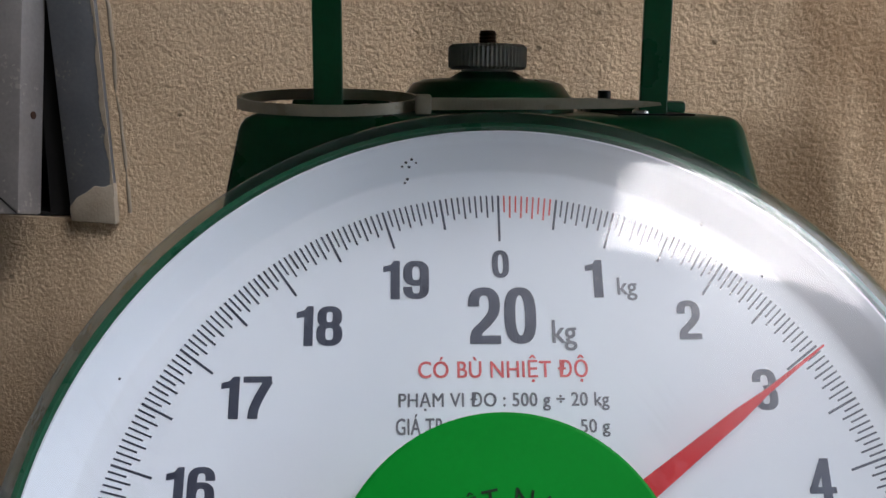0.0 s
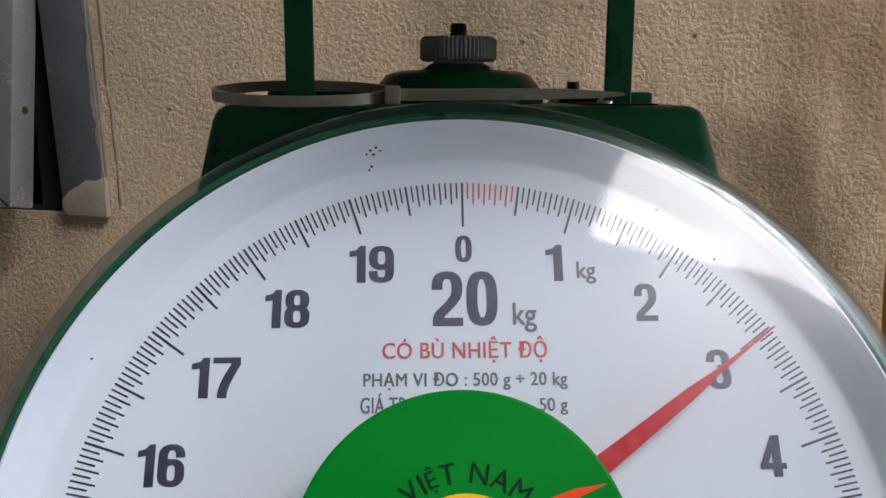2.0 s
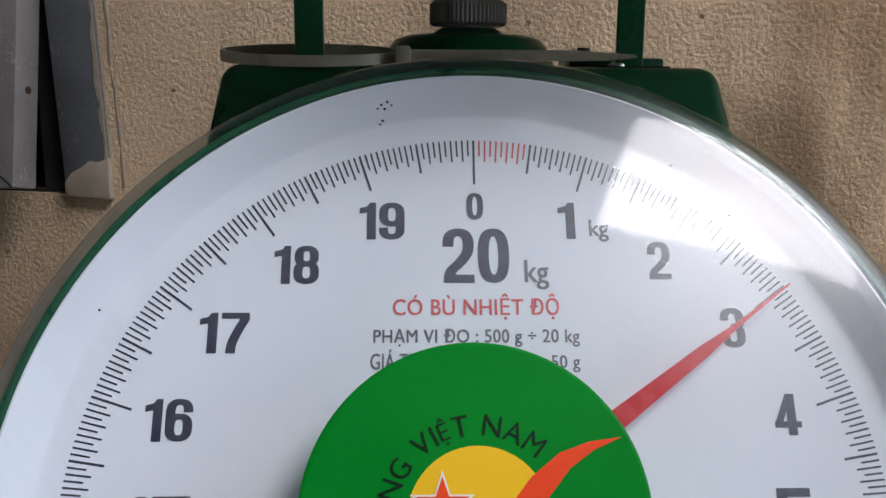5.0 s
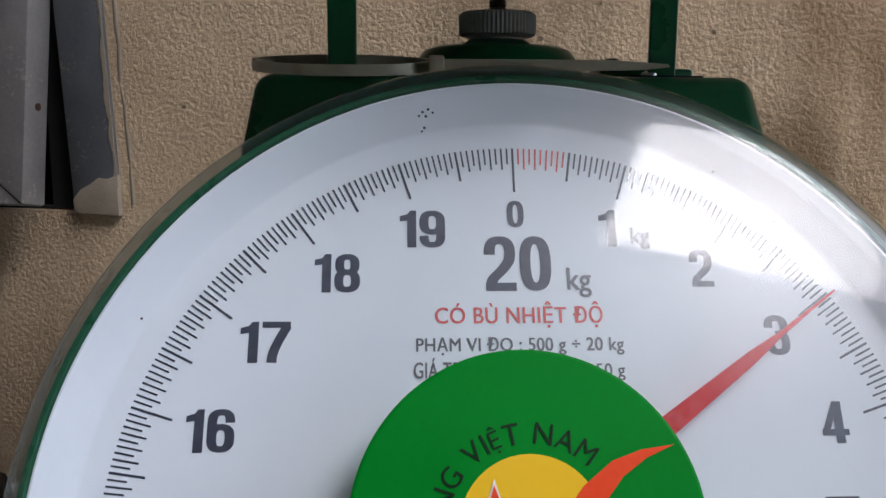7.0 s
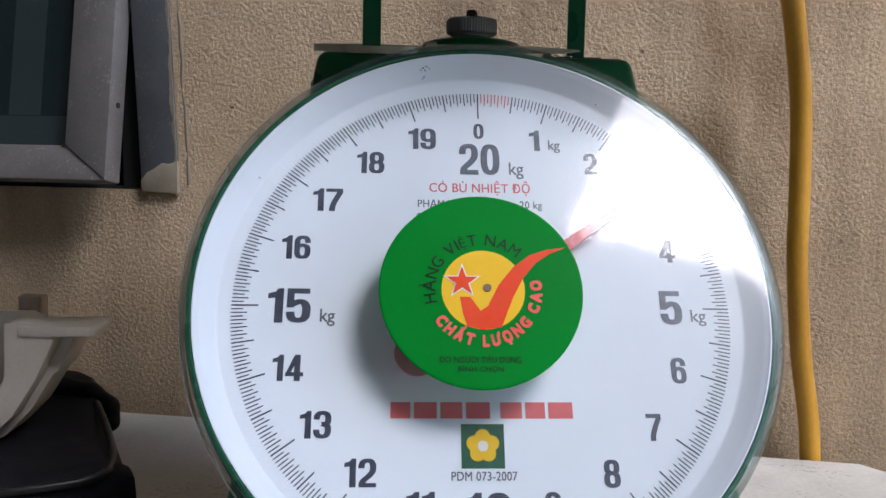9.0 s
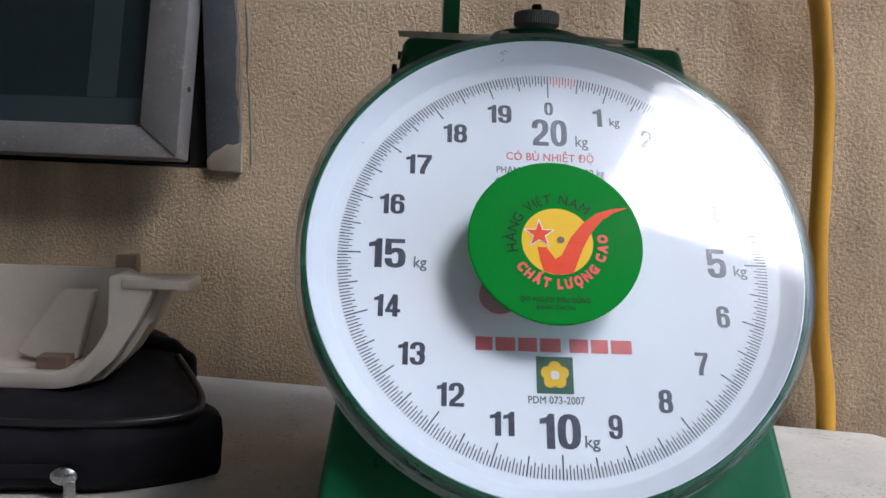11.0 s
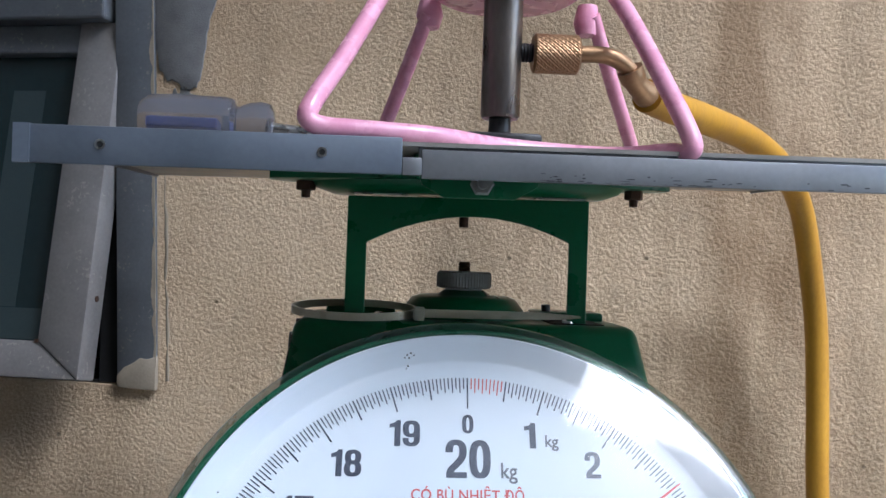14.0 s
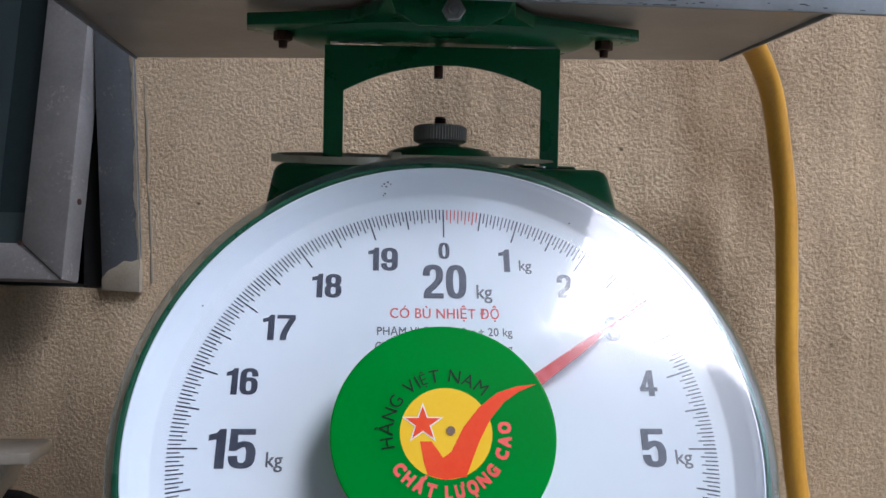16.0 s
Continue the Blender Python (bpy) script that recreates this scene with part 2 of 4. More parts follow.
M_BAG = surface("black_nylon_cloth", (0.007, 0.007, 0.010), (0.016, 0.016, 0.021), 0.6, scale=60, fine=1500, bumps=0.5, spec=0.15)
M_DISH = surface("yellowed_white_plastic", (0.60, 0.53, 0.44), (0.73, 0.67, 0.58), 0.42, scale=30)
M_BROWN = surface("brown_wood_block", (0.16, 0.10, 0.07), (0.24, 0.16, 0.11), 0.7, scale=80)
M_TAN = surface("tan_wood", (0.34, 0.26, 0.19), (0.46, 0.37, 0.28), 0.6, scale=80)
M_HANDLE = surface("clear_acetate", (0.36, 0.37, 0.43), (0.48, 0.49, 0.55), 0.05, scale=60, bumps=0.02, rvar=0.02)
M_HANDLE.node_tree.nodes["Principled BSDF"].inputs["Transmission Weight"].default_value = 0.85
M_BLUE = surface("blue_core", (0.08, 0.10, 0.30), (0.12, 0.15, 0.40), 0.3, scale=60)
M_PLASTER = surface("unseen_wall_plaster", (0.25, 0.23, 0.20), (0.34, 0.315, 0.28), 0.9, scale=8, fine=200, bumps=0.3, dist=0.002)
M_ROOF = surface("roof_sheet", (0.46, 0.49, 0.53), (0.58, 0.61, 0.65), 0.7, scale=6)
M_GROUND = surface("yard_concrete", (0.26, 0.25, 0.23), (0.36, 0.35, 0.32), 0.85, scale=4, fine=80, bumps=0.4, dist=0.003)

# ---- building helpers ----
def part(name, bm, mat, parent=None, label="", smooth=False):
    """Links a bmesh in world coordinates as one mesh object under a thing or a part."""
    me = bpy.data.meshes.new(name)
    bmesh.ops.recalc_face_normals(bm, faces=bm.faces)
    bm.to_mesh(me)
    bm.free()
    if smooth:
        for p in me.polygons:
            p.use_smooth = True
        me.set_sharp_from_angle(angle=radians(38))
    me.materials.append(mat)
    ob = new(name, me)
    if parent is not None:
        ob.parent = parent
        if parent.type == "EMPTY":
            ob.matrix_parent_inverse = Matrix.Translation(-parent.location)
    if label:
        ob["label"] = label
    return ob


def thing(name, at, label, category, group=""):
    ob = new(name)
    ob.empty_display_size = 0.02
    ob.location = at
    return tagged(ob, label, category, group)


def bevel(bm, width, segments=2, edges=None):
    bmesh.ops.bevel(bm, geom=list(edges or bm.edges), offset=width, segments=segments, affect="EDGES", profile=0.5)


def box(lo, hi, r=0.0, seg=2, m=None, bm=None):
    b = bmesh.new()
    lo, hi = Vector(lo), Vector(hi)
    bmesh.ops.create_cube(b, size=1, matrix=Matrix.Translation((lo + hi) / 2) @ Matrix.Diagonal((*(hi - lo), 1)))
    if r:
        bevel(b, r, seg)
    if m is not None:
        b.transform(m)
    return join(bm, b)


def join(bm, b):
    if bm is None:
        return b
    me = bpy.data.meshes.new("tmp")
    b.to_mesh(me)
    bm.from_mesh(me)
    bpy.data.meshes.remove(me)
    b.free()
    return bm


def lathe(profile, n=48, m=None, bm=None):
    """Turns (radius, height) pairs round z."""
    b = bmesh.new()
    rings = []
    for r, z in profile:
        if r < 1e-6:
            rings.append([b.verts.new((0, 0, z))])
        else:
            rings.append([b.verts.new((r * math.cos(2 * math.pi * i / n), r * math.sin(2 * math.pi * i / n), z)) for i in range(n)])
    for a, c in zip(rings, rings[1:]):
        for i in range(n):
            j = (i + 1) % n
            q = [a[i % len(a)], a[j % len(a)], c[j % len(c)], c[i % len(c)]]
            q = list(dict.fromkeys(q))
            if len(q) > 2:
                b.faces.new(q)
    if m is not None:
        b.transform(m)
    return join(bm, b)


def prism(outline, depth, m=None, r=0.0, bm=None):
    """A flat outline in x, y with a thickness along z from 0 to depth."""
    b = bmesh.new()
    f = b.faces.new([b.verts.new((x, y, 0)) for x, y in outline])
    if depth:
        ext = bmesh.ops.extrude_face_region(b, geom=[f])
        bmesh.ops.translate(b, vec=(0, 0, depth), verts=[v for v in ext["geom"] if isinstance(v, bmesh.types.BMVert)])
        if r:
            bevel(b, r, 2)
    if m is not None:
        b.transform(m)
    return join(bm, b)


def smooth_path(pts, steps=8):
    pts = [Vector(p) for p in pts]
    ext = [2 * pts[0] - pts[1]] + pts + [2 * pts[-1] - pts[-2]]
    out = []
    for i in range(1, len(ext) - 2):
        p0, p1, p2, p3 = ext[i - 1:i + 3]
        for k in range(steps):
            t = k / steps
            out.append(0.5 * (2 * p1 + (p2 - p0) * t + (2 * p0 - 5 * p1 + 4 * p2 - p3) * t * t + (3 * p1 - p0 - 3 * p2 + p3) * t ** 3))
    return out + [pts[-1]]


def tube(path, r, n=16, bm=None, cap=True, closed=False):
    """A round rod along a path; r is one radius or one for each point."""
    b = bmesh.new()
    path = [Vector(p) for p in path]
    rad = r if isinstance(r, (list, tuple)) else [r] * len(path)
    up, rings = None, []
    for i, p in enumerate(path):
        if closed:
            t = (path[(i + 1) % len(path)] - path[i - 1]).normalized()
        else:
            t = (path[min(i + 1, len(path) - 1)] - path[max(i - 1, 0)]).normalized()
        if up is None:
            up = t.orthogonal().normalized()
        up = (up - t * up.dot(t)).normalized()
        side = t.cross(up)
        rings.append([b.verts.new(p + rad[i] * (up * math.cos(a) + side * math.sin(a))) for a in (2 * math.pi * k / n for k in range(n))])
    pairs = list(zip(rings, rings[1:])) + ([(rings[-1], rings[0])] if closed else [])
    for a, c in pairs:
        for k in range(n):
            b.faces.new((a[k], a[(k + 1) % n], c[(k + 1) % n], c[k]))
    if cap and not closed:
        b.faces.new(rings[0])
        b.faces.new(rings[-1])
    return join(bm, b)


def rod(a, c, r, n=20, bm=None):
    return tube([a, c], r, n, bm)


def lettering(text, width, height, stroke=(0.0, 0.0), spacing=1.0):
    """The text as a flat bmesh in x, y, centred, fitted to a width and a height; stroke thickens it sideways and upwards."""
    cu = bpy.data.curves.new("text", "FONT")
    cu.body, cu.space_character, cu.resolution_u = text, spacing, 4
    ob = bpy.data.objects.new("text", cu)
    scene.collection.objects.link(ob)
    me = bpy.data.meshes.new_from_object(ob.evaluated_get(bpy.context.evaluated_depsgraph_get()))
    bpy.data.objects.remove(ob)
    bpy.data.curves.remove(cu)
    base = bmesh.new()
    base.from_mesh(me)
    xs, ys = [v.co.x for v in base.verts], [v.co.y for v in base.verts]
    x0, x1, y0, y1 = min(xs), max(xs), min(ys), max(ys)
    sy = (height - 2 * stroke[1]) / (y1 - y0)
    sx = (width - 2 * stroke[0]) / (x1 - x0) if width else sy
    for v in base.verts:
        v.co = ((v.co.x - (x0 + x1) / 2) * sx, (v.co.y - (y0 + y1) / 2) * sy, 0)
    base.to_mesh(me)
    if stroke[0] or stroke[1]:
        k = 0
        for i in (-1, -0.5, 0.5, 1):
            for j in (-1, 1):
                k += 1
                first = len(base.verts)
                base.from_mesh(me)
                base.verts.ensure_lookup_table()
                for v in base.verts[first:]:
                    v.co += Vector((stroke[0] * i, stroke[1] * j, 0.000004 * k))
    bpy.data.meshes.remove(me)
    return base


# the dial leans back; u right, v up along the dial, w out of it
LEAN_BACK = radians(28.5)
S_, C_ = math.sin(LEAN_BACK), math.cos(LEAN_BACK)
DIAL = Matrix(((1, 0, 0, 0), (0, S_, -C_, 0), (0, C_, S_, ZC), (0, 0, 0, 1)))


def on_dial(u, v, w, turn=0.0):
    return DIAL @ Matrix.Translation((u, v, w)) @ Matrix.Rotation(turn, 4, "Z")


# the wall stands turned by 12.5 degrees to the scale; a along it, b up over the dial's centre, c out of it
WALL_TURN = math.atan(-0.221)
WALL = Matrix.Translation((0, 0.309, ZC)) @ Matrix.Rotation(WALL_TURN, 4, "Z") @ Matrix(((1, 0, 0, 0), (0, 0, -1, 0), (0, 1, 0, 0), (0, 0, 0, 1)))
TABLE = ZC - 0.138

# ---- setting ----
g = bmesh.new()
bmesh.ops.create_grid(g, x_segments=8, y_segments=8, size=60)
tagged(part("ground", g, M_GROUND), "bare grey concrete yard floor", "ground", kind="structure")
WIN_L, WIN_R, WIN_B, WIN_T = -0.66, -0.2215, 0.0255, 0.300
w = box((-4.0, -ZC, -0.14), (WIN_L, 2.2, 0), m=WALL)
w = box((WIN_R, -ZC, -0.14), (3.2, 2.2, 0), m=WALL, bm=w)
w = box((WIN_L, -ZC, -0.14), (WIN_R, WIN_B, 0), m=WALL, bm=w)
w = box((WIN_L, WIN_T, -0.14), (WIN_R, 2.2, 0), m=WALL, bm=w)
tagged(part("wall_north", w, M_STUCCO), "beige rough stucco wall with brown damp stains", "wall", kind="structure")
# Solid near-black box in place of a room; its darkness is painted.
tagged(part("wall_room", box((-1.3, -0.4, -0.60), (0.2, 0.8, -0.145), m=WALL), M_GAP_SHADE), "near-black painted box closing off the room behind the window", "wall", kind="structure")
ROOF = 2.42 - ZC
RF = Matrix.Translation((0, 0, 2.42))
porch = prism([(-4.0, 1.19), (0.20, 0.2648), (0.20, -0.53), (0.25, -0.78), (0.25, -1.087), (-4.0, -1.087)], 0.02, RF)
porch = prism([(0.20, 0.2648), (0.727, 0.148), (0.604, -0.53), (0.20, -0.53)], 0.02, RF, bm=porch)
porch = prism([(0.33, -0.53), (0.604, -0.53), (0.505, -1.087), (0.25, -1.087), (0.25, -0.78), (0.32, -0.80)], 0.02, RF, bm=porch)
tagged(part("ceiling_porch", porch, M_ROOF), "grey sheet porch roof with a gap between its sheets", "ceiling", kind="structure")
tagged(part("ceiling_eaves", prism([(-4.0, -1.089), (0.505, -1.089), (6.0, -2.02), (6.0, -4.8), (-4.0, -3.2)], 0.02, RF), M_ROOF), "grey sheet roof across the yard", "ceiling", kind="structure")
# Unseen walls, added to block sky light from behind the camera and the left.
tagged(part("wall_south_blocker", box((-2.0, -ZC, 3.6), (6.0, ROOF, 3.7), m=WALL), M_PLASTER), "unseen plain plastered wall added across the yard to block light", "wall", kind="structure")
tagged(part("wall_west_blocker", box((-1.25, -3.3, 0), (-1.15, 0.5, 2.40)), M_PLASTER), "unseen plain plastered side wall added to dim the left", "wall", kind="structure")

# ---- window ----
window = thing("window_1", WALL @ Vector((-0.45, 0.02, 0)), "grey aluminium top-hung window pushed ajar with dark panes", "window")
window["kind"] = "structure"
strip = prism([(-0.2236, 0.0275), (-0.1950, 0.0275), (-0.2110, 0.36), (-0.2400, 0.36)], 0.006, WALL @ Matrix.Translation((0, 0, -0.001)), 0.0012)
part("window_frame", strip, M_FRAME, window, "blue-grey side frame strip", True)
part("frame_foot", prism([(-0.2236, 0.0250), (-0.2190, 0.0242), (-0.1945, 0.0235), (-0.1950, 0.0480), (-0.2010, 0.0455), (-0.2070, 0.0462), (-0.2130, 0.0418), (-0.2190, 0.0390), (-0.2240, 0.0330)], 0.0052, WALL @ Matrix.Translation((0, 0, 0.0004)), 0.0012), M_MORTAR, window, "foot of the strip smeared with mortar", True)
part("head_frame", box((WIN_L - 0.02, 0.2835, -0.03), (-0.2405, 0.345, 0.012), 0.002, m=WALL), M_FRAME, window)
# Two near-black boxes fill the gap by the sash with painted shade.
part("gap_shade_fill", box((-0.2420, WIN_B + 0.001, -0.05), (WIN_R - 0.0004, 0.2825, -0.0030), m=WALL), M_GAP_SHADE, window, "near-black filler painted as shade in the gap behind the side strip")
part("sill_shade", box((WIN_L + 0.001, WIN_B + 0.0004, -0.12), (-0.2425, WIN_B + 0.0025, -0.0030), m=WALL), M_GAP_SHADE, window)
SASH = WALL @ Matrix.Translation((0, 0.285, 0)) @ Matrix.Rotation(radians(-9.0), 4, "X") @ Matrix.Translation((0, -0.285, -0.021))
part("stile", prism([(-0.2655, 0.055), (-0.2325, 0.030), (-0.2325, 0.284), (-0.2655, 0.284)], 0.021, SASH, 0.0016), M_SASH, window, "scuffed grey aluminium stile with a rivet hole", True)
part("bottom_rail", prism([(WIN_L + 0.02, 0.030), (-0.2329, 0.030), (-0.2659, 0.0548), (WIN_L + 0.02, 0.0548)], 0.0206, SASH, 0.0014), M_SASH, window, "", True)
part("top_rail", box((WIN_L + 0.02, 0.262, 0.001), (-0.2665, 0.284, 0.018), 0.0015, m=SASH), M_FRAME, window)
part("pane", box((WIN_L + 0.02, 0.052, 0.006), (-0.264, 0.264, 0.010), m=SASH), M_PANE, window, "dark tinted glass pane")
# Paler bands laid on the pane stand in for a reflection in the glass.
part("reflection_band", box((-0.318, 0.078, 0.0104), (-0.2925, 0.236, 0.0108), m=SASH), M_PANE_BAND, window)
part("reflection_band", box((WIN_L + 0.02, 0.0560, 0.0104), (-0.267, 0.0776, 0.0108), m=SASH), M_PANE_BAND, window)
part("rivet", lathe([(0, 0.0), (0.0022, 0.0), (0.0022, 0.0008), (0, 0.0010)], 12, SASH @ Matrix.Translation((-0.2326, 0.086, 0.010)) @ Matrix.Rotation(radians(90), 4, "Y")), M_RUST, window, "rusty rivet hole", True)
part("corner_chip", box((-0.2672, 0.0535, 0.0205), (-0.2640, 0.0560, 0.0216), 0.0004, m=SASH), M_RUST, window)

# ---- table ----
tb = prism([(-1.12, 0.535), (-1.12, -0.42), (0.30, -0.42), (0.305, 0.17), (0.272, 0.222), (-0.115, 0.309)], -0.035, Matrix.Translation((0, 0, TABLE)), 0.003)
table = thing("table", (-0.4, 0, 0), "pale worn stone slab table against the wall", "table")
part("slab", tb, M_TABLE, table, "pale worn stone slab")
for lx, ly in ((-1.05, -0.32), (0.20, -0.32), (-1.05, 0.30), (0.20, 0.12)):
    part("leg", box((lx - 0.03, ly - 0.03, 0), (lx + 0.03, ly + 0.03, TABLE - 0.035), 0.004), M_CEMENT, table)

# ---- scale ----
scale = thing("spring_scale", (0, 0.04, TABLE), "green enamelled spring dial scale with a round white face", "scale")
b = bmesh.new()
top = [(-0.0652, 0.0655), (0.0682, 0.0655), (0.0682, 0.130), (-0.0652, 0.130)]
bot = [(-0.099, -0.060), (0.101, -0.060), (0.101, 0.165), (-0.099, 0.165)]
vt = [b.verts.new((x, y, ZC + 0.0970)) for x, y in top]
vb = [b.verts.new((x, y, TABLE)) for x, y in bot]
b.faces.new(vt), b.faces.new(vb[::-1])
for i in range(4):
    b.faces.new((vb[i], vb[(i + 1) % 4], vt[(i + 1) % 4], vt[i]))
bevel(b, 0.0045, 4)
housing = part("housing", b, M_GREEN, scale, "dark green enamelled sheet housing", True)
part("side_knob", lathe([(0, 0.0), (0.004, 0.0), (0.004, 0.003), (0.0065, 0.0035), (0.0065, 0.008), (0, 0.0085)], 20, Matrix.Translation((-0.0665, 0.106, ZC + 0.083)) @ Matrix.Rotation(radians(-90), 4, "Y") @ Matrix.Diagonal((0.8, 0.8, 0.6, 1))), M_BLACK, scale, "black plastic side knob", True)
part("side_screw", lathe([(0, 0.0), (0.0022, 0.0), (0.0022, 0.0055), (0, 0.006)], 14, Matrix.Translation((-0.065, 0.102, ZC + 0.092)) @ Matrix.Rotation(radians(-90), 4, "Y") @ Matrix.Diagonal((1, 1, 0.6, 1))), M_BLACK, scale, "", True)
# raised lips round the slots in which the bridge slides
for sx in (-0.043, 0.0455):
    slot = box((sx - 0.0105, 0.0700, ZC + 0.0968), (sx + 0.0105, 0.0990, ZC + 0.0974))
    part("slot", slot, M_GAP_SHADE, housing)
    lip = box((sx - 0.0125, 0.0960, ZC + 0.0965), (sx + 0.0165, 0.1180, ZC + 0.1005), 0.0012)
    part("slot_lip", lip, M_GREEN, housing, "", True)
# hump, collar, knurled wheel
b = lathe([(0, 0), (0.0265, 0), (0.0262, 0.004), (0.0225, 0.0088), (0.019, 0.0100), (0.0115, 0.0104), (0.0085, 0.0122), (0, 0.0122)], 40, Matrix.Translation((0.0022, 0.099, ZC + 0.0964)) @ Matrix.Diagonal((0.98, 0.9, 1, 1)))
part("zero_hump", b, M_GREEN, scale, "green pressed hump under the zero wheel", True)
kn = bmesh.new()
N = 56
rings = []
for z, r0 in ((0.0, 0.0105), (0.0007, 0.0116), (0.0063, 0.0116), (0.0072, 0.0106)):
    ring = []
    for i in range(N * 2):
        a = math.pi * i / N
        r = r0 - (0.00045 if i % 2 else 0.0)
        ring.append(kn.verts.new((r * math.cos(a), r * math.sin(a), z)))
    rings.append(ring)
for a_, c_ in zip(rings, rings[1:]):
    for i in range(2 * N):
        kn.faces.new((a_[i], a_[(i + 1) % (2 * N)], c_[(i + 1) % (2 * N)], c_[i]))
kn.faces.new(rings[0][::-1]), kn.faces.new(rings[-1])
KN = Matrix.Translation((0.0022, 0.099, ZC + 0.1093))
kn.transform(KN)
wheel = part("zero_wheel", kn, M_KNOB, scale, "grey knurled zero adjusting wheel")
part("collar", lathe([(0, -0.0030), (0.0078, -0.0030), (0.0078, 0.0), (0, 0.0)], 32, KN), M_KNOB, wheel, "", True)
part("threaded_stud", lathe([(0, 0.006)] + [(0.0027 - 0.0004 * (i % 2), 0.0072 + 0.0005 * i) for i in range(8)] + [(0.0022, 0.0112), (0, 0.0114)], 18, KN), M_RUST, wheel, "rusty threaded stud", True)
# bridge: front plate with an arch, side flanges, and top flange
arch = [(-0.0468, 0.080), (-0.0389, 0.080), (-0.0389, 0.1270)]
for i in range(1, 16):
    k = i / 16
    arch.append((-0.0389 + 0.0807 * k, 0.1270 + 0.0023 * k + 0.0102 * (1 - (2 * k - 1) ** 2)))
arch += [(0.0418, 0.1293), (0.0418, 0.080), (0.0495, 0.080), (0.0495, 0.1465), (-0.0468, 0.1452)]
UP = Matrix(((1, 0, 0, 0), (0, 0, -1, 0), (0, 1, 0, ZC), (0, 0, 0, 1)))
bridge = part("bridge", prism(arch, 0.0016, UP @ Matrix.Translation((0, 0, -0.0756)), 0.0004), M_GREEN, scale, "green arched bridge carrying the platform")
part("flange", box((-0.0468, 0.0756, ZC + 0.08), (-0.0452, 0.0930, ZC + 0.1450), 0.0004), M_GREEN, bridge)
part("flange", box((0.0479, 0.0756, ZC + 0.08), (0.0495, 0.0930, ZC + 0.1462), 0.0004), M_GREEN, bridge)
for x0, x1, zz in ((-0.0445, -0.0235, 0.1458), (0.0275, 0.0480, 0.1465)):
    part("spacer", box((x0, 0.0735, ZC + zz), (x1, 0.092, ZC + zz + 0.0012)), M_STEEL, bridge, "bright steel spacer")
# platform: a pressed cross with a front tab
plat = [(-0.0225, 0.0215), (-0.0180, 0.0190), (0.0180, 0.0190), (0.0225, 0.0230), (0.026, 0.045), (0.036, 0.060), (0.060, 0.070), (0.084, 0.0795), (0.082, 0.088), (0.060, 0.096), (0.030, 0.104), (0.02, 0.12), (-0.02, 0.12), (-0.030, 0.104), (-0.060, 0.094), (-0.0785, 0.078), (-0.0770, 0.068), (-0.056, 0.064), (-0.036, 0.058), (-0.026, 0.044)]
TILT_T = Matrix.Translation((0, 0, ZC + 0.1564)) @ Matrix.Rotation(-0.010, 4, "Y")
platform = part("platform", prism(plat, -0.0050, TILT_T @ Matrix.Translation((0, 0, -0.0002)), 0.0006), M_GREEN, scale, "green pressed steel platform cross", True)
b = prism([(-0.0225, 0), (-0.0195, -0.0085), (-0.012, -0.0128), (0.012, -0.0128), (0.0195, -0.0085), (0.0225, 0)], 0.0016, TILT_T @ Matrix.Translation((0, 0.0215, -0.002)) @ Matrix.Rotation(radians(90), 4, "X"), 0.0004)
part("front_tab", b, M_GREEN, platform, "", True)
b = lathe([(0.030, -0.0040), (0.063, -0.0040), (0.0600, -0.0072), (0.053, -0.0096), (0.0, -0.0096)], 40, TILT_T @ Matrix.Translation((0.0012, 0.082, 0)) @ Matrix.Diagonal((1.03, 0.42, 1, 1)))
part("boss", b, M_GREEN, platform, "", True)


def hexbolt(m, r, h):
    b = lathe([(0, 0), (r, 0), (r * 1.02, h * 0.9), (r * 0.85, h), (0, h)], 6, m)
    return lathe([(0, h * 0.9), (r * 0.5, h * 0.9), (r * 0.45, h * 1.7), (0, h * 1.75)], 14, m, b)


part("hex_bolt", hexbolt(TILT_T @ Matrix.Translation((0.0005, 0.0202, -0.0100)) @ Matrix.Rotation(radians(90), 4, "X"), 0.0040, 0.0032), M_ZINC, platform, "dull zinc hex bolt")
DOWN = Matrix.Rotation(math.pi, 4, "X")
for bx, by in ((-0.0640, 0.0785), (0.0695, 0.0820)):
    part("hex_bolt", hexbolt(TILT_T @ Matrix.Translation((bx, by, -0.0049)) @ DOWN, 0.0038, 0.0040), M_RUST, platform, "dark hex bolt with a threaded end")
part("centre_stud", rod((0.0, 0.083, ZC + 0.1345), (0.0, 0.083, ZC + 0.1475), 0.0019), M_RUST, platform, "rusty stud end", True)
# cable tie looped round the bridge's leg
loop = []
for i in range(48):
    a = 2 * math.pi * i / 48
    loop.append((-0.0430 + 0.0245 * math.cos(a), 0.0800 + 0.0140 * math.sin(a)))
tie = bmesh.new()
rows_ = []
for x, y in loop:
    z0 = ZC + 0.0984 + 0.0021 * (y - 0.08) / 0.014
    nx, ny = (x + 0.043) / 0.0245, (y - 0.08) / 0.014
    k = 0.0006 / math.hypot(nx, ny)
    rows_.append([tie.verts.new((x + nx * k * s, y + ny * k * s, z0 + h)) for s, h in ((-1, 0), (1, 0), (1, 0.0030), (-1, 0.0030))])
for i in range(48):
    p, q = rows_[i], rows_[(i + 1) % 48]
    for k in range(4):
        tie.faces.new((p[k], p[(k + 1) % 4], q[(k + 1) % 4], q[k]))
cable_tie = thing("cable_tie", (-0.043, 0.08, ZC + 0.098), "yellowed white nylon cable tie looped round the bridge leg", "cable tie")
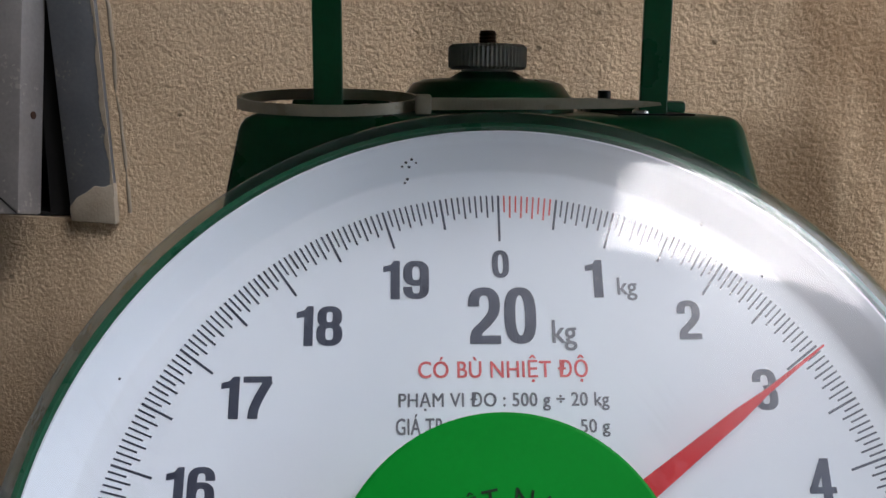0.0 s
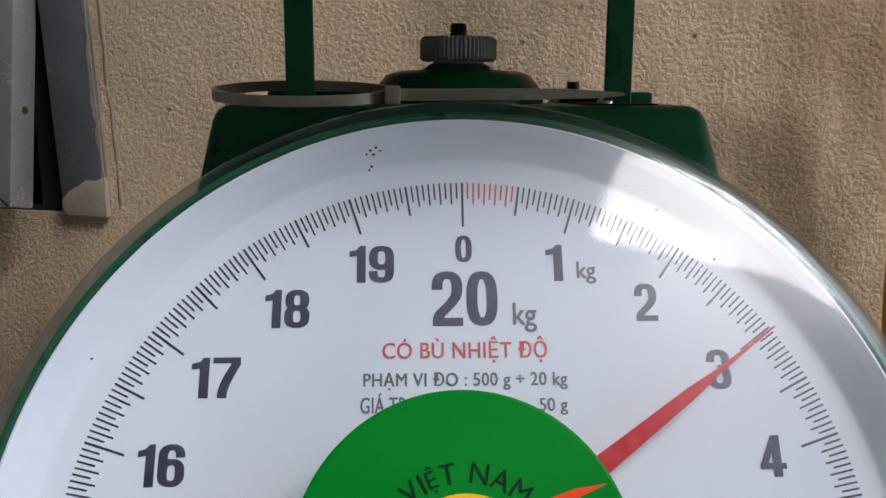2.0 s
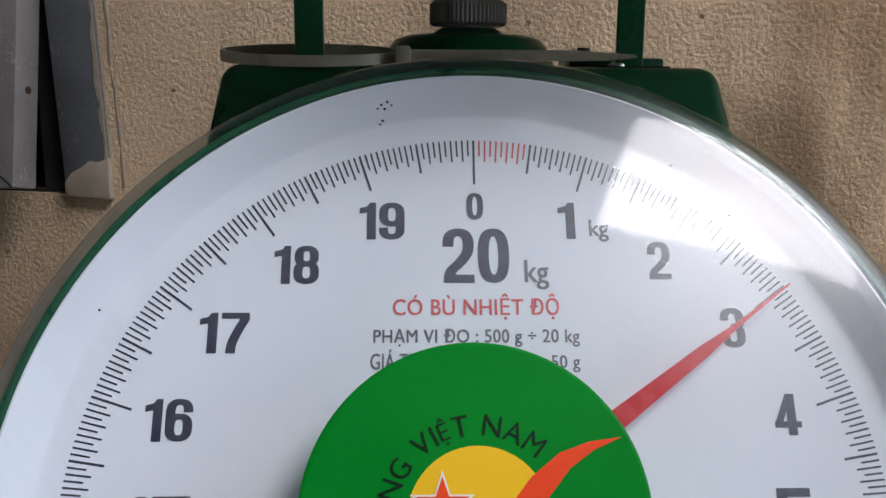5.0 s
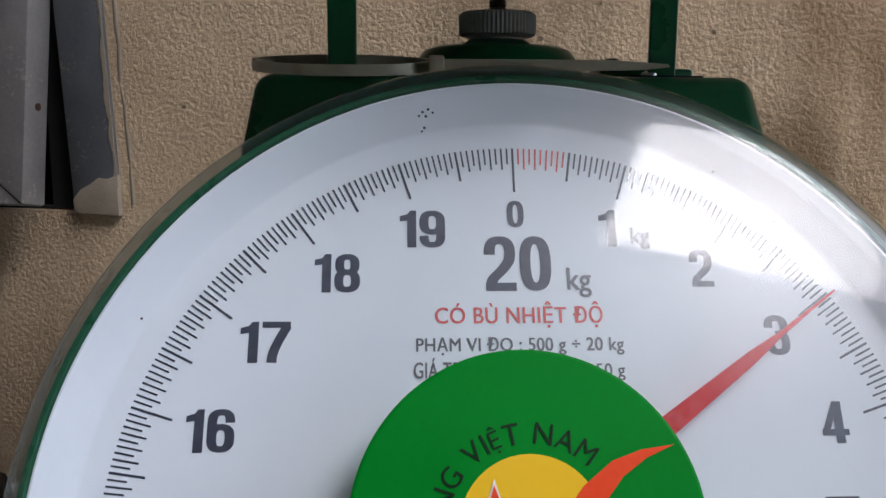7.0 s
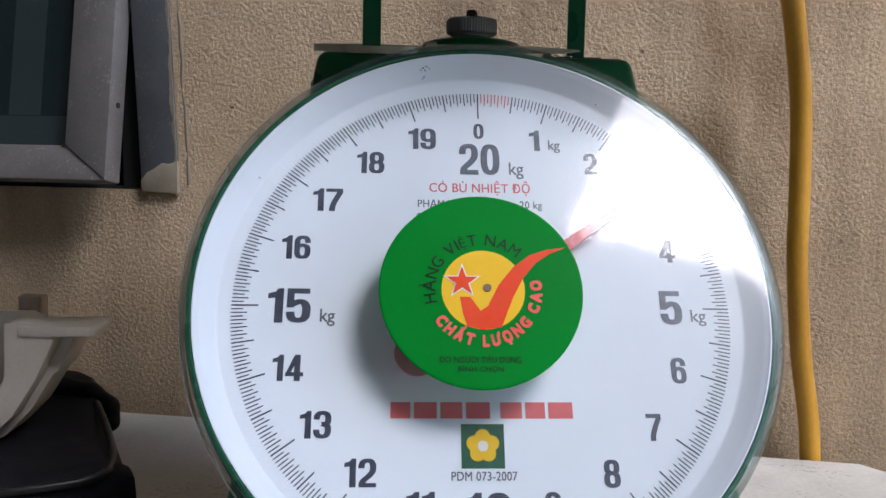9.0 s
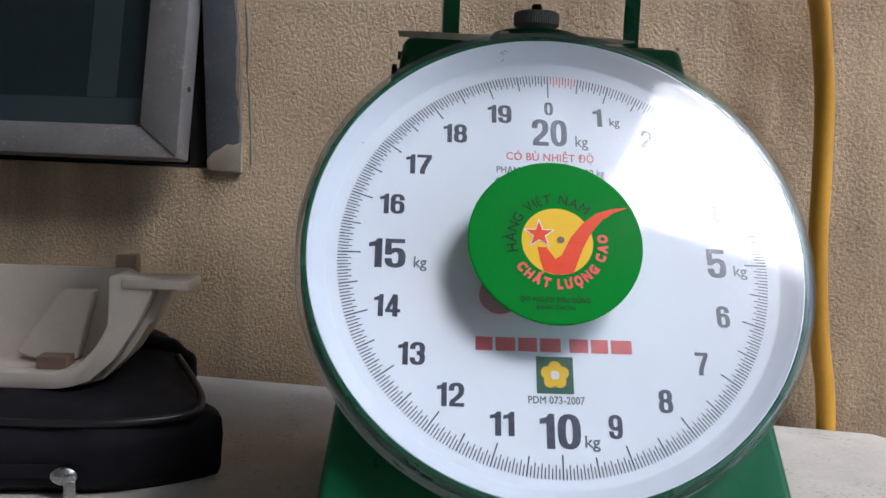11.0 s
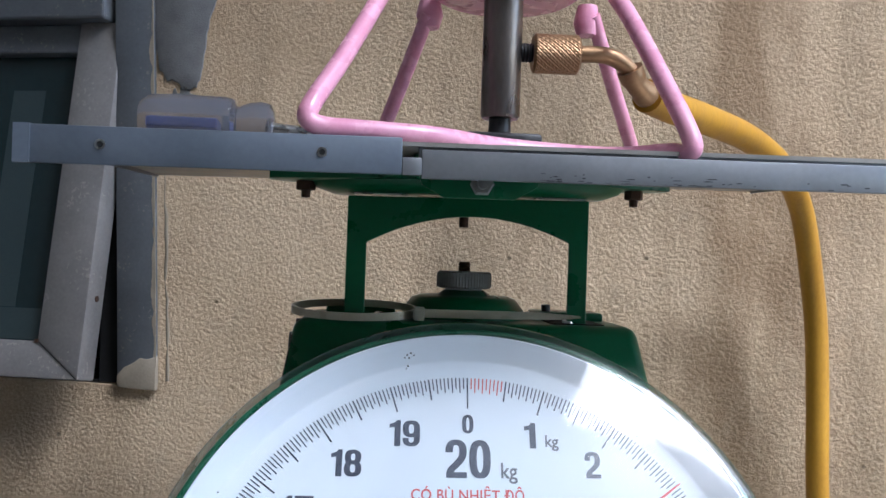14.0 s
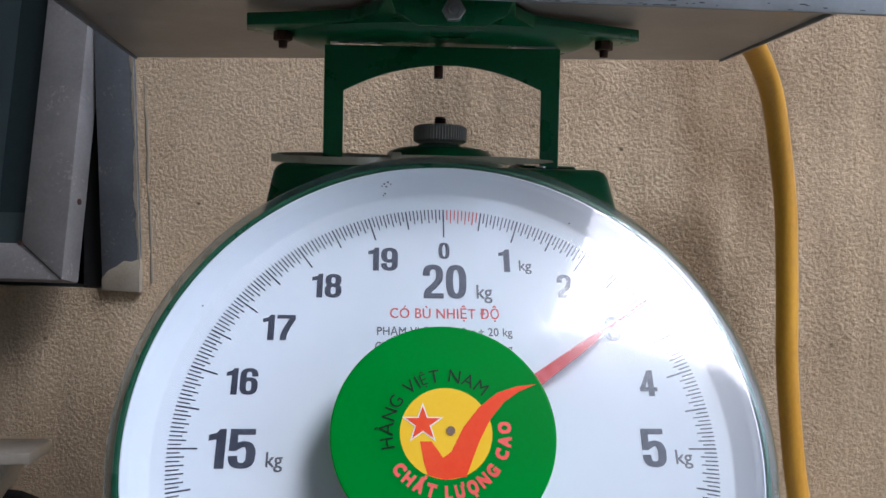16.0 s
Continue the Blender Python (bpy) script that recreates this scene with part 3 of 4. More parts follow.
part("loop", tie, M_TIE, cable_tie, "", True)
part("lock_head", box((-0.0195, 0.0690, ZC + 0.0968), (-0.0152, 0.0735, ZC + 0.1022), 0.0007), M_TIE, cable_tie, "", True)
tail = prism([(-0.0155, -0.0015), (0.020, -0.0011), (0.040, -0.0006), (0.0470, 0.0002), (0.0465, 0.0010), (0.030, 0.0020), (-0.0155, 0.0018)], 0.0011, UP @ Matrix.Translation((0, 0.0995, -0.0722)))
part("tail", tail, M_TIE, cable_tie)
for i in range(24):
    x = -0.012 + 0.00095 * i
    part("ridge", box((x, 0.0706, ZC + 0.0988), (x + 0.00045, 0.0712, ZC + 0.1006)), M_TIE, cable_tie)
part("stub", lathe([(0, 0), (0.0020, 0), (0.0020, 0.0066), (0, 0.0068)], 12, Matrix.Translation((0.0378, 0.1000, ZC + 0.0968))), M_BLACK, scale, "black plastic stub", True)
part("lid_screw", lathe([(0, 0), (0.0025, 0), (0.0024, 0.0011), (0.0012, 0.0019), (0, 0.002)], 18, Matrix.Translation((0.0428, 0.0760, ZC + 0.0970))), M_STEEL, scale, "chrome dome screw", True)
part("lid_screw", lathe([(0, 0), (0.0025, 0), (0.0024, 0.0016), (0.0012, 0.0024), (0, 0.0025)], 18, Matrix.Translation((-0.0330, 0.0800, ZC + 0.0970))), M_STEEL, scale, "chrome dome screw", True)

# ---- dial ----
RIM_M = DIAL @ Matrix.Translation((0, 0.0014, 0))
rim = lathe([(0.0985, -0.0130), (0.1046, -0.0130), (0.1050, -0.0100), (0.1048, -0.0058), (0.1038, -0.0046), (0.1038, 0.0072), (0.1033, 0.0084), (0.1021, 0.0087), (0.1016, 0.0080), (0.1016, -0.0020), (0.0985, -0.0030)], 160, RIM_M)
part("dial_rim", rim, M_GREEN_RIM, scale, "green pressed dial rim", True)
face = lathe([(0, 0), (0.0940, 0), (0.0952, 0.0006), (0.0990, 0.0060), (0.0996, 0.0068), (0.1000, 0.0071), (0.1010, 0.0084), (0.1014, 0.0084), (0.1014, 0.0005), (0.095, -0.003), (0, -0.003)], 160, DIAL @ Matrix.Translation((0, 0.0012, 0)))
dial = part("dial_plate", face, M_DIAL, scale, "white printed dial plate", True)
INK = 0.00012
black_t, red_t = bmesh.new(), bmesh.new()
for i in range(400):
    a = 2 * math.pi * i / 400
    r0 = 0.0779 if i == 0 else 0.0800 if i % 20 == 0 else 0.0817 if i % 10 == 0 else 0.0838 if i % 2 == 0 else 0.0852
    half = 0.00021 if i % 10 else 0.00027
    b = red_t if 0 < i < 10 else black_t
    s, c = math.sin(a), math.cos(a)
    r1 = 0.0894
    b.faces.new([b.verts.new(DIAL @ Vector((s * r + c * h, c * r - s * h, INK))) for r, h in ((r0, -half), (r0, half), (r1, half), (r1, -half))])
tagged(part("graduations", black_t, M_INK, dial, "fine black graduation strokes"), kind="stuff")
part("red_graduations", red_t, M_INK_RED, dial, "fine red graduation strokes")
NUMBERS = [
    ("0", 0.0, 0.0723, 0.0040, 0.0067), ("20", 0.0, 0.0600, 0.0156, 0.0133), ("1", 0.0218, 0.0687, 0.0040, 0.0091),
    ("2", 0.0432, 0.0588, 0.0054, 0.0092), ("3", 0.0590, 0.0426, 0.0056, 0.0093), ("4", 0.0690, 0.0227, 0.0058, 0.0092),
    ("5", 0.0682, 0.0004, 0.0080, 0.0128), ("6", 0.0684, -0.0230, 0.0054, 0.0093), ("7", 0.0575, -0.0430, 0.0052, 0.0093),
    ("8", 0.0415, -0.0585, 0.0056, 0.0093), ("9", 0.0210, -0.0690, 0.0054, 0.0093), ("10", -0.0005, -0.0712, 0.0158, 0.0134),
    ("11", -0.0228, -0.0688, 0.0094, 0.0093), ("12", -0.0427, -0.0580, 0.0106, 0.0093), ("13", -0.0581, -0.0421, 0.0106, 0.0093),
    ("14", -0.0685, -0.0226, 0.0104, 0.0093), ("15", -0.0692, 0.0, 0.0151, 0.0128), ("16", -0.0679, 0.0224, 0.0104, 0.0092),
    ("17", -0.0572, 0.0417, 0.0110, 0.0093), ("18", -0.0416, 0.0577, 0.0104, 0.0092), ("19", -0.0220, 0.0685, 0.0106, 0.0092),
]


def ribbon(b, pts, nib, z, closed=False):
    """A pen stroke along a path in x, y: nib holds its half width and half height."""
    n, pairs = len(pts), []
    for i in range(n):
        p, q = (pts[i - 1], pts[(i + 1) % n]) if closed else (pts[max(i - 1, 0)], pts[min(i + 1, n - 1)])
        tx, ty = q[0] - p[0], q[1] - p[1]
        k = math.hypot(nib[0] * ty, nib[1] * tx) or 1.0
        dx, dy = -nib[0] ** 2 * ty / k, nib[1] ** 2 * tx / k
        x, y = pts[i][0], pts[i][1]
        pairs.append((b.verts.new((x + dx, y + dy, z)), b.verts.new((x - dx, y - dy, z))))
    for p, q in zip(pairs, pairs[1:] + (pairs[:1] if closed else [])):
        b.faces.new((p[0], p[1], q[1], q[0]))


def oval(x0, x1, y0, y1, n=36, power=2.7):
    """A squarish oval, anticlockwise from its right end."""
    out = []
    for i in range(n):
        c, s_ = math.cos(2 * math.pi * i / n), math.sin(2 * math.pi * i / n)
        out.append(((x0 + x1) / 2 + (x1 - x0) / 2 * math.copysign(abs(c) ** (2 / power), c), (y0 + y1) / 2 + (y1 - y0) / 2 * math.copysign(abs(s_) ** (2 / power), s_)))
    return out


def curve(*pts):
    return [(p.x, p.y) for p in smooth_path([(x, y, 0) for x, y in pts], 6)]


def digit(ch, wide=0.56, a=0.098, c=0.074):
    """One bold narrow figure, one unit high, from strokes; returns its mesh and width."""
    b = bmesh.new()
    wide = 0.36 if ch == "1" else wide
    x0, x1, y0, y1, m = a, wide - a, c, 1 - c, wide / 2
    nib = (a, c)
    top = [p for p in oval(x0, x1, 0.44, y1)[:19]]
    low = [p for p in oval(x0, x1, y0, 0.56)[18:]]
    if ch == "0":
        ribbon(b, oval(x0, x1, y0, y1, 44), nib, 0, True)
    elif ch == "1":
        b.faces.new([b.verts.new((x, y, 0)) for x, y in ((wide - 2 * a, 0), (wide, 0), (wide, 1), (wide - 1.35 * a, 1), (wide - 2 * a, 0.9), (0.04, 0.86), (0.0, 0.85), (0.0, 0.70), (wide - 2 * a, 0.73))])
    elif ch == "2":
        ribbon(b, [(x0, 0.66)] + top[::-1] + curve((x1, 0.66), (x1 - 0.03, 0.53), (m + 0.03, 0.37), (x0 + 0.06, 0.22), (x0 + 0.02, 0.10)), nib, 0)
        ribbon(b, [(0.02, c), (wide, c)], nib, 4e-6)
    elif ch == "3":
        ribbon(b, [(x0, 0.69)] + top[::-1] + curve((x1, 0.66), (x1 - 0.03, 0.56), (m - 0.02, 0.515)), nib, 0)
        ribbon(b, [(x0, 0.31)] + low[:18] + curve((x1, 0.33), (x1 - 0.03, 0.46), (m - 0.02, 0.515)), nib, 4e-6)
    elif ch == "4":
        ribbon(b, [(wide * 0.68, 0), (wide * 0.68, 1)], nib, 0)
        ribbon(b, [(0, 0.26), (wide * 1.04, 0.26)], nib, 4e-6)
        ribbon(b, [(wide * 0.64, 0.97), (0.07, 0.24)], (a * 0.75, c), 8e-6)
    elif ch == "5":
        ribbon(b, [(x0 - 0.06, y1), (wide * 0.96, y1)], nib, 0)
        ribbon(b, [(x0, 1), (x0 - 0.01, 0.44)], (a * 0.85, c), 4e-6)
        ribbon(b, [(x0, 0.28)] + low[:18] + curve((x1, 0.30), (x1, 0.45), (x1 - 0.06, 0.585), (m, 0.61), (x0 + 0.01, 0.52)), nib, 8e-6)
    elif ch in "69":
        ribbon(b, oval(x0, x1, y0, 0.58), nib, 0, True)
        ribbon(b, [(x0, 0.28), (x0, 0.66)] + top[::-1] + [(x1, 0.70)], nib, 4e-6)
        if ch == "9":
            for v_ in b.verts:
                v_.co = (wide - v_.co.x, 1 - v_.co.y, v_.co.z)
    elif ch == "7":
        ribbon(b, [(0, y1), (wide, y1)], nib, 0)
        ribbon(b, curve((x1 + 0.03, 0.88), (m + 0.05, 0.52), (m - 0.05, 0.22), (m - 0.07, 0)), nib, 4e-6)
    elif ch == "8":
        ribbon(b, oval(x0 + 0.015, x1 - 0.015, 0.52, y1), nib, 0, True)
        ribbon(b, oval(x0, x1, y0, 0.52), nib, 4e-6, True)
    return b, wide


for text, u, v, wd, ht in NUMBERS:
    b, at = bmesh.new(), 0.0
    for k, ch in enumerate(text):
        g, wide = digit(ch)
        g.transform(Matrix.Translation((at, -0.5, 0)))
        at += wide + (0.07 if k < len(text) - 1 else 0)
        b = join(b, g)
    b.transform(on_dial(u, v, INK) @ Matrix.Diagonal((wd / at, ht, 1, 1)) @ Matrix.Translation((-at / 2, 0, 0)))
    part("numeral", b, M_INK, dial)
for u, v, wd, ht in ((0.0141, 0.0553, 0.0056, 0.0071), (0.0294, 0.0662, 0.0046, 0.0055), (0.0780, -0.0034, 0.0056, 0.0062), (0.0118, -0.0756, 0.0058, 0.0060), (-0.0556, -0.0043, 0.0053, 0.0064)):
    b = lettering("kg", wd, ht, (0.00008, 0.00005))
    b.transform(on_dial(u, v, INK))
    part("unit_mark", b, M_INK_GREY, dial)
for s, u, v, wd, ht, mt in (("C\u00d3 B\u00d9 NHI\u1ec6T \u0110\u1ed8", -0.0002, 0.0477, 0.0383, 0.0062, M_INK_RED), ("PH\u1ea0M VI \u0110O : 500 g \u00f7 20 kg", -0.0002, 0.0404, 0.0470, 0.0042, M_INK_GREY),
                            ("GI\u00c1 TR", -0.0190, 0.0355, 0.0106, 0.0046, M_INK_GREY), ("50 g", 0.0198, 0.0344, 0.0065, 0.0039, M_INK_GREY), ("PDM 073-2007", -0.0015, -0.0592, 0.0221, 0.0030, M_INK_GREY)):
    b = lettering(s, wd, ht, (0.00006, 0.00003), 1.05)
    b.transform(on_dial(u, v, INK))
    part("caption", b, mt, dial)
# maker's mark as plain red bars, and a small emblem
for x0, x1 in ((-0.0330, -0.0262), (-0.0250, -0.0172), (-0.0160, -0.0085), (-0.0073, 0.0010), (0.0045, 0.0120), (0.0132, 0.0200), (0.0212, 0.0296)):
    b = prism([(x0, -0.0028), (x1, -0.0028), (x1, 0.0028), (x0, 0.0028)], 0, on_dial(0, -0.0372, INK))
    part("mark_bar", b, M_INK_RED, dial)
M_EMBLEM = surface("emblem_green", (0.004, 0.07, 0.03), (0.008, 0.10, 0.045), 0.45, scale=60, bumps=0.02)
em = prism([(-0.0073, -0.0074), (0.0073, -0.0074), (0.0073, 0.0074), (-0.0073, 0.0074)], 0, on_dial(-0.0018, -0.0493, INK))
emblem = part("emblem", em, M_EMBLEM, dial, "small square green emblem with a yellow flower")
for k in range(5):
    a = math.pi / 2 + 2 * math.pi * k / 5
    b = prism([(0.0026 * math.cos(t), 0.0026 * math.sin(t)) for t in (2 * math.pi * j / 18 for j in range(18))], 0, on_dial(-0.0018 + 0.0031 * math.cos(a), -0.0493 + 0.0031 * math.sin(a), 0.0002 + 0.00003 * k))
    part("petal", b, M_LABEL_YELLOW, emblem)
part("centre", prism([(0.0018 * math.cos(t), 0.0018 * math.sin(t)) for t in (2 * math.pi * j / 18 for j in range(18))], 0, on_dial(-0.0018, -0.0493, 0.0004)), M_PALE, emblem)
# pointer with its tail
A_ = radians(90 - 54.1)
pt = prism([(-0.004, -0.0030), (0.034, -0.0023), (0.062, -0.0014), (0.0705, -0.0006), (0.0878, -0.00022), (0.0878, 0.00022), (0.0705, 0.0006), (0.062, 0.0014), (0.034, 0.0023), (-0.004, 0.0030)], 0.0007, on_dial(0, 0, 0.0055, A_))
pointer = part("pointer", pt, M_POINTER, scale, "slim red tapered pointer")
part("counterweight", lathe([(0, 0), (0.0080, 0), (0.0080, 0.0014), (0, 0.0014)], 28, on_dial(-0.0240, -0.0185, 0.0040)), M_TAIL, pointer, "", True)
part("pointer_tail", box((-0.028, -0.004, 0), (0, 0.004, 0.0007), m=on_dial(0, 0, 0.0055, A_)), M_POINTER, pointer)
part("hub", lathe([(0, 0), (0.007, 0), (0.007, 0.0090), (0, 0.0092)], 28, on_dial(0, 0, 0.0)), M_STEEL, pointer, "", True)

# ---- clear cover and its label ----
def dome(r):
    return 0.0162 - 0.42 * r ** 2


cov = [(0.0, dome(0))] + [(0.097 * i / 24, dome(0.097 * i / 24)) for i in range(1, 25)]
cov += [(0.1000, 0.0119), (0.1025, 0.0116), (0.1043, 0.0109), (0.1053, 0.0098), (0.1058, 0.0082), (0.1059, 0.0060), (0.1059, 0.0000), (0.1060, -0.0045), (0.1066, -0.0051)]
cover = part("clear_cover", lathe(cov, 160, RIM_M), M_COVER, scale, "clear domed plastic cover with wiping scratches", True)


M_SKIRT = surface("hazy_plastic_edge", (0.62, 0.66, 0.65), (0.74, 0.77, 0.75), 0.3, scale=60, bumps=0.05)
skirt_nt = M_SKIRT.node_tree
see = node(skirt_nt, "ShaderNodeBsdfTransparent")
see_mix = node(skirt_nt, "ShaderNodeMixShader", Fac=0.62)
skirt_nt.links.new(skirt_nt.nodes["Principled BSDF"].outputs[0], see_mix.inputs[1])
skirt_nt.links.new(see.outputs[0], see_mix.inputs[2])
skirt_nt.links.new(see_mix.outputs[0], skirt_nt.nodes["Material Output"].inputs["Surface"])
part("cover_skirt", lathe([(0.1061, 0.0078), (0.1062, 0.0), (0.1063, -0.0044), (0.1071, -0.0052)], 160, RIM_M), M_SKIRT, cover, "hazy clear edge of the cover", True)


def on_label(u, v, w=0.0, turn=0.0):
    u, v = u - 0.0025, v + 0.0010
    return on_dial(u, v, dome(0.0) + 0.0001 + w, turn)


lab = lathe([(0, 0.0003), (0.0344, 0.0003), (0.0350, 0.00015), (0.0350, -0.0006), (0, -0.0006)], 96, on_label(0, 0))
label = part("round_label", lab, M_LABEL, cover, "round green label with a yellow disc and red tick")


def flat(points, w, mat, name, text=""):
    return part(name, prism(points, 0, on_label(0, 0, w)), mat, label, text)


def disc(u, v, r, n=48):
    return [(u + r * math.cos(2 * math.pi * i / n), v + r * math.sin(2 * math.pi * i / n)) for i in range(n)]


flat(disc(0.0006, -0.0003, 0.0143), 0.00040, M_LABEL_YELLOW, "yellow_disc")
star = [((0.0056 if i % 2 == 0 else 0.0022) * math.sin(math.pi * i / 5), (0.0056 if i % 2 == 0 else 0.0022) * math.cos(math.pi * i / 5)) for i in range(10)]
flat([(x * 1.22 - 0.0066, y * 1.22 + 0.0025) for x, y in star], 0.00055, M_PALE, "star_edge")
flat([(x - 0.0066, y + 0.0025) for x, y in star], 0.00065, M_LABEL_RED, "star")
tick = [(-0.0075, -0.0030), (-0.0040, -0.0030), (-0.0005, -0.0080), (0.0020, -0.0062), (0.0060, 0.0015), (0.0110, 0.0078), (0.0170, 0.0125), (0.0230, 0.0146), (0.0297, 0.0155),
        (0.0240, 0.0130), (0.0190, 0.0095), (0.0145, 0.0040), (0.0110, -0.0025), (0.0085, -0.0085), (0.0065, -0.0137), (0.0, -0.0147), (-0.0052, -0.0133), (-0.0065, -0.0090)]
flat([(x * 1.0 , y) for x, y in tick], 0.00050, M_LABEL_RED, "tick_mark")
flat(disc(0.0020, 0.0003, 0.0014, 20), 0.00070, M_BROWN, "hub_dot")


def arc_text(text, r, h, mid, spread, mat, bold, flip=False, w=0.0005, name="letter"):
    """Letters round the label, about the angle mid (degrees from the top, clockwise)."""
    glyphs, total = [], 0.0
    for ch in text:
        if ch == " ":
            glyphs.append((None, h * 0.55, 0))
        else:
            tall = h * (1.38 if ch in "\u00c0\u1ea4" else 1.32 if ch == "\u1ec6" else 1.12 if ch in "\u01af" else 1.25 if ch == "\u1ecc" else 1.0)
            b = lettering(ch, 0, tall, (bold, bold))
            glyphs.append((b, max(v.co.x for v in b.verts) * 2 + h * 0.22, (tall - h) / 2 * (0 if ch == "\u1ec6" else -1 if ch == "\u1ecc" else 1)))
        total += glyphs[-1][1]
    at = 0.0
    for b, wide, k in glyphs:
        a = radians(mid + spread * ((at + wide / 2) / total - 0.5) * (-1 if flip else 1))
        at += wide
        if b is None:
            continue
        rr = r + (k if not flip else -k)
        fit = radians(spread) * r / total
        b.transform(Matrix.Diagonal((min(fit, 1.25), 1, 1, 1)))
        b.transform(on_label(0.0006 + rr * math.sin(a), -0.0003 + rr * math.cos(a), w, -a + (math.pi if flip else 0)))
        part(name, b, mat, label)


arc_text("H\u00c0NG VI\u1ec6T NAM", 0.0184, 0.0042, -31, 152, M_LABEL_INK, 0.0)
arc_text("CH\u1ea4T L\u01af\u1eccNG CAO", 0.0182, 0.0042, 158, 160, M_LABEL_PINK, 0.0003, True)
for s, v, wd in (("DO NG\u01af\u00d2I TI\u00caU D\u00d9NG", -0.0247, 0.0270), ("B\u00ccNH CH\u1eccN", -0.0281, 0.0150)):
    b = lettering(s, wd, 0.0027, (0.0, 0.0), 1.05)
    b.transform(on_label(-0.001, v, 0.0005))
    part("caption", b, M_LABEL_INK, label)
random.seed(4)
for u, v, r in (((-0.0236, 0.0990, 0.0005), (-0.0222, 0.0998, 0.0005), (-0.0228, 0.0978, 0.0005), (-0.0245, 0.0979, 0.0004), (-0.0211, 0.0989, 0.0004), (-0.0232, 0.0945, 0.0005), (-0.0238, 0.0935, 0.0004), (0.060, 0.070, 0.0004), (0.047, 0.083, 0.0004), (-0.0865, 0.047, 0.0004))):
    part("speck", lathe([(r * 0.75, 0), (r * 0.5, r * 0.3), (0, r * 0.4)], 7, on_dial(u * 0.935, v * 0.935, dome(math.hypot(u, v) * 0.935))), M_BLACK, cover)

# ---- metal tray on the platform ----
tray = thing("sheet_metal_tray", (0.0, 0.05, ZC + 0.147), "grey galvanised sheet panel lying on the scale platform", "tray")
TR = TILT_T
FL, FR, BR, BL = (-0.1425, -0.0030), (0.1500, 0.0070), (0.1480, 0.1500), (-0.1560, 0.2000)


def sheet(corners, thick, name, mat, text="", r=0.0):
    """A folded sheet through four points, thick upwards."""
    b = bmesh.new()
    lower = [b.verts.new(p) for p in corners]
    upper = [b.verts.new((x, y, z + thick)) for x, y, z in corners]
    b.faces.new(lower[::-1]), b.faces.new(upper)
    for k in range(4):
        b.faces.new((lower[k], lower[(k + 1) % 4], upper[(k + 1) % 4], upper[k]))
    if r:
        bevel(b, r, 2)
    b.transform(TR)
    return part(name, b, mat, tray, text, True)


# the panel rises a little towards the wall
sheet([(FL[0] + 0.0016, FL[1] + 0.0024, 0), (FR[0] - 0.0016, FR[1] + 0.0026, 0), (*BR, 0.0025), (*BL, 0.0065)], 0.0014, "panel", M_TRAY_UNDER, "pale underside of the panel")


def wallstrip(p, q, z0, z1, t, name, mat, text="", r=0.0004):
    p, q = Vector((*p, 0)), Vector((*q, 0))
    d = (q - p)
    m = TR @ Matrix.Translation(p) @ Matrix.Rotation(math.atan2(d.y, d.x), 4, "Z")
    return part(name, box((0, 0, z0), (d.length, t, z1), r, m=m), mat, tray, text, True)


def lerp(p, q, k):
    return (p[0] + (q[0] - p[0]) * k, p[1] + (q[1] - p[1]) * k)


K0, K1 = 0.397, 0.418
left_lip = wallstrip(FL, lerp(FL, FR, K0), -0.0094, 0.0024, 0.0014, "front_lip", M_TRAY_BLUE, "blue-grey folded lip with two rivet holes", 0.0006)
wallstrip(lerp(FL, FR, K0), lerp(FL, FR, K1), -0.0094, -0.0038, 0.0014, "lip_notch", M_TRAY)
wallstrip(lerp(FL, FR, K1), FR, -0.0103, -0.0012, 0.0020, "front_lip", M_TRAY, "scratched grey folded lip")
wallstrip((lerp(FL, FR, K1)[0], lerp(FL, FR, K1)[1] + 0.0024), (FR[0], FR[1] + 0.0024), -0.0030, -0.0008, 0.0006, "seam", M_GAP_SHADE)
wallstrip((lerp(FL, FR, K1)[0] - 0.001, lerp(FL, FR, K1)[1] + 0.0032), (FR[0], FR[1] + 0.0032), -0.0060, 0.0012, 0.0012, "inner_lip", M_TRAY)
sheet([(FL[0], FL[1] + 0.002, -0.0036), (FL[0] + 0.0012, FL[1] + 0.002, -0.0036), (BL[0] + 0.0012, BL[1], 0.0055), (*BL, 0.0055)], 0.0048, "side_lip", M_TRAY_BLUE)
sheet([(FR[0] - 0.0012, FR[1] + 0.003, -0.0020), (FR[0], FR[1] + 0.003, -0.0020), (*BR, 0.0015), (BR[0] - 0.0012, BR[1], 0.0015)], 0.0044, "side_lip", M_TRAY)
sheet([(FL[0] - 0.0006, FL[1] - 0.0007, -0.0094), (FL[0] + 0.0042, FL[1] - 0.0005, -0.0094), (FL[0] + 0.0042, FL[1] + 0.0016, -0.0094), (FL[0] - 0.0006, FL[1] + 0.0016, -0.0094)], 0.0119, "end_tab", M_TRAY_BLUE, "folded end of the lip")
for x, in ((-0.1178,), (-0.0512,)):
    y = FL[1] + (x - FL[0]) * (FR[1] - FL[1]) / (FR[0] - FL[0])
    m = TR @ Matrix.Translation((x, y - 0.0001, -0.0032)) @ Matrix.Rotation(radians(90), 4, "X")
    hole = part("rivet_hole", lathe([(0.0016, 0.0), (0.0016, 0.0004), (0.0010, 0.0004), (0.0010, 0.0001)], 18, m), M_STEEL, tray, "bright burred rivet hole", True)
    part("hole", lathe([(0.0010, 0.0002), (0, 0.0002)], 18, m), M_GAP_SHADE, hole)
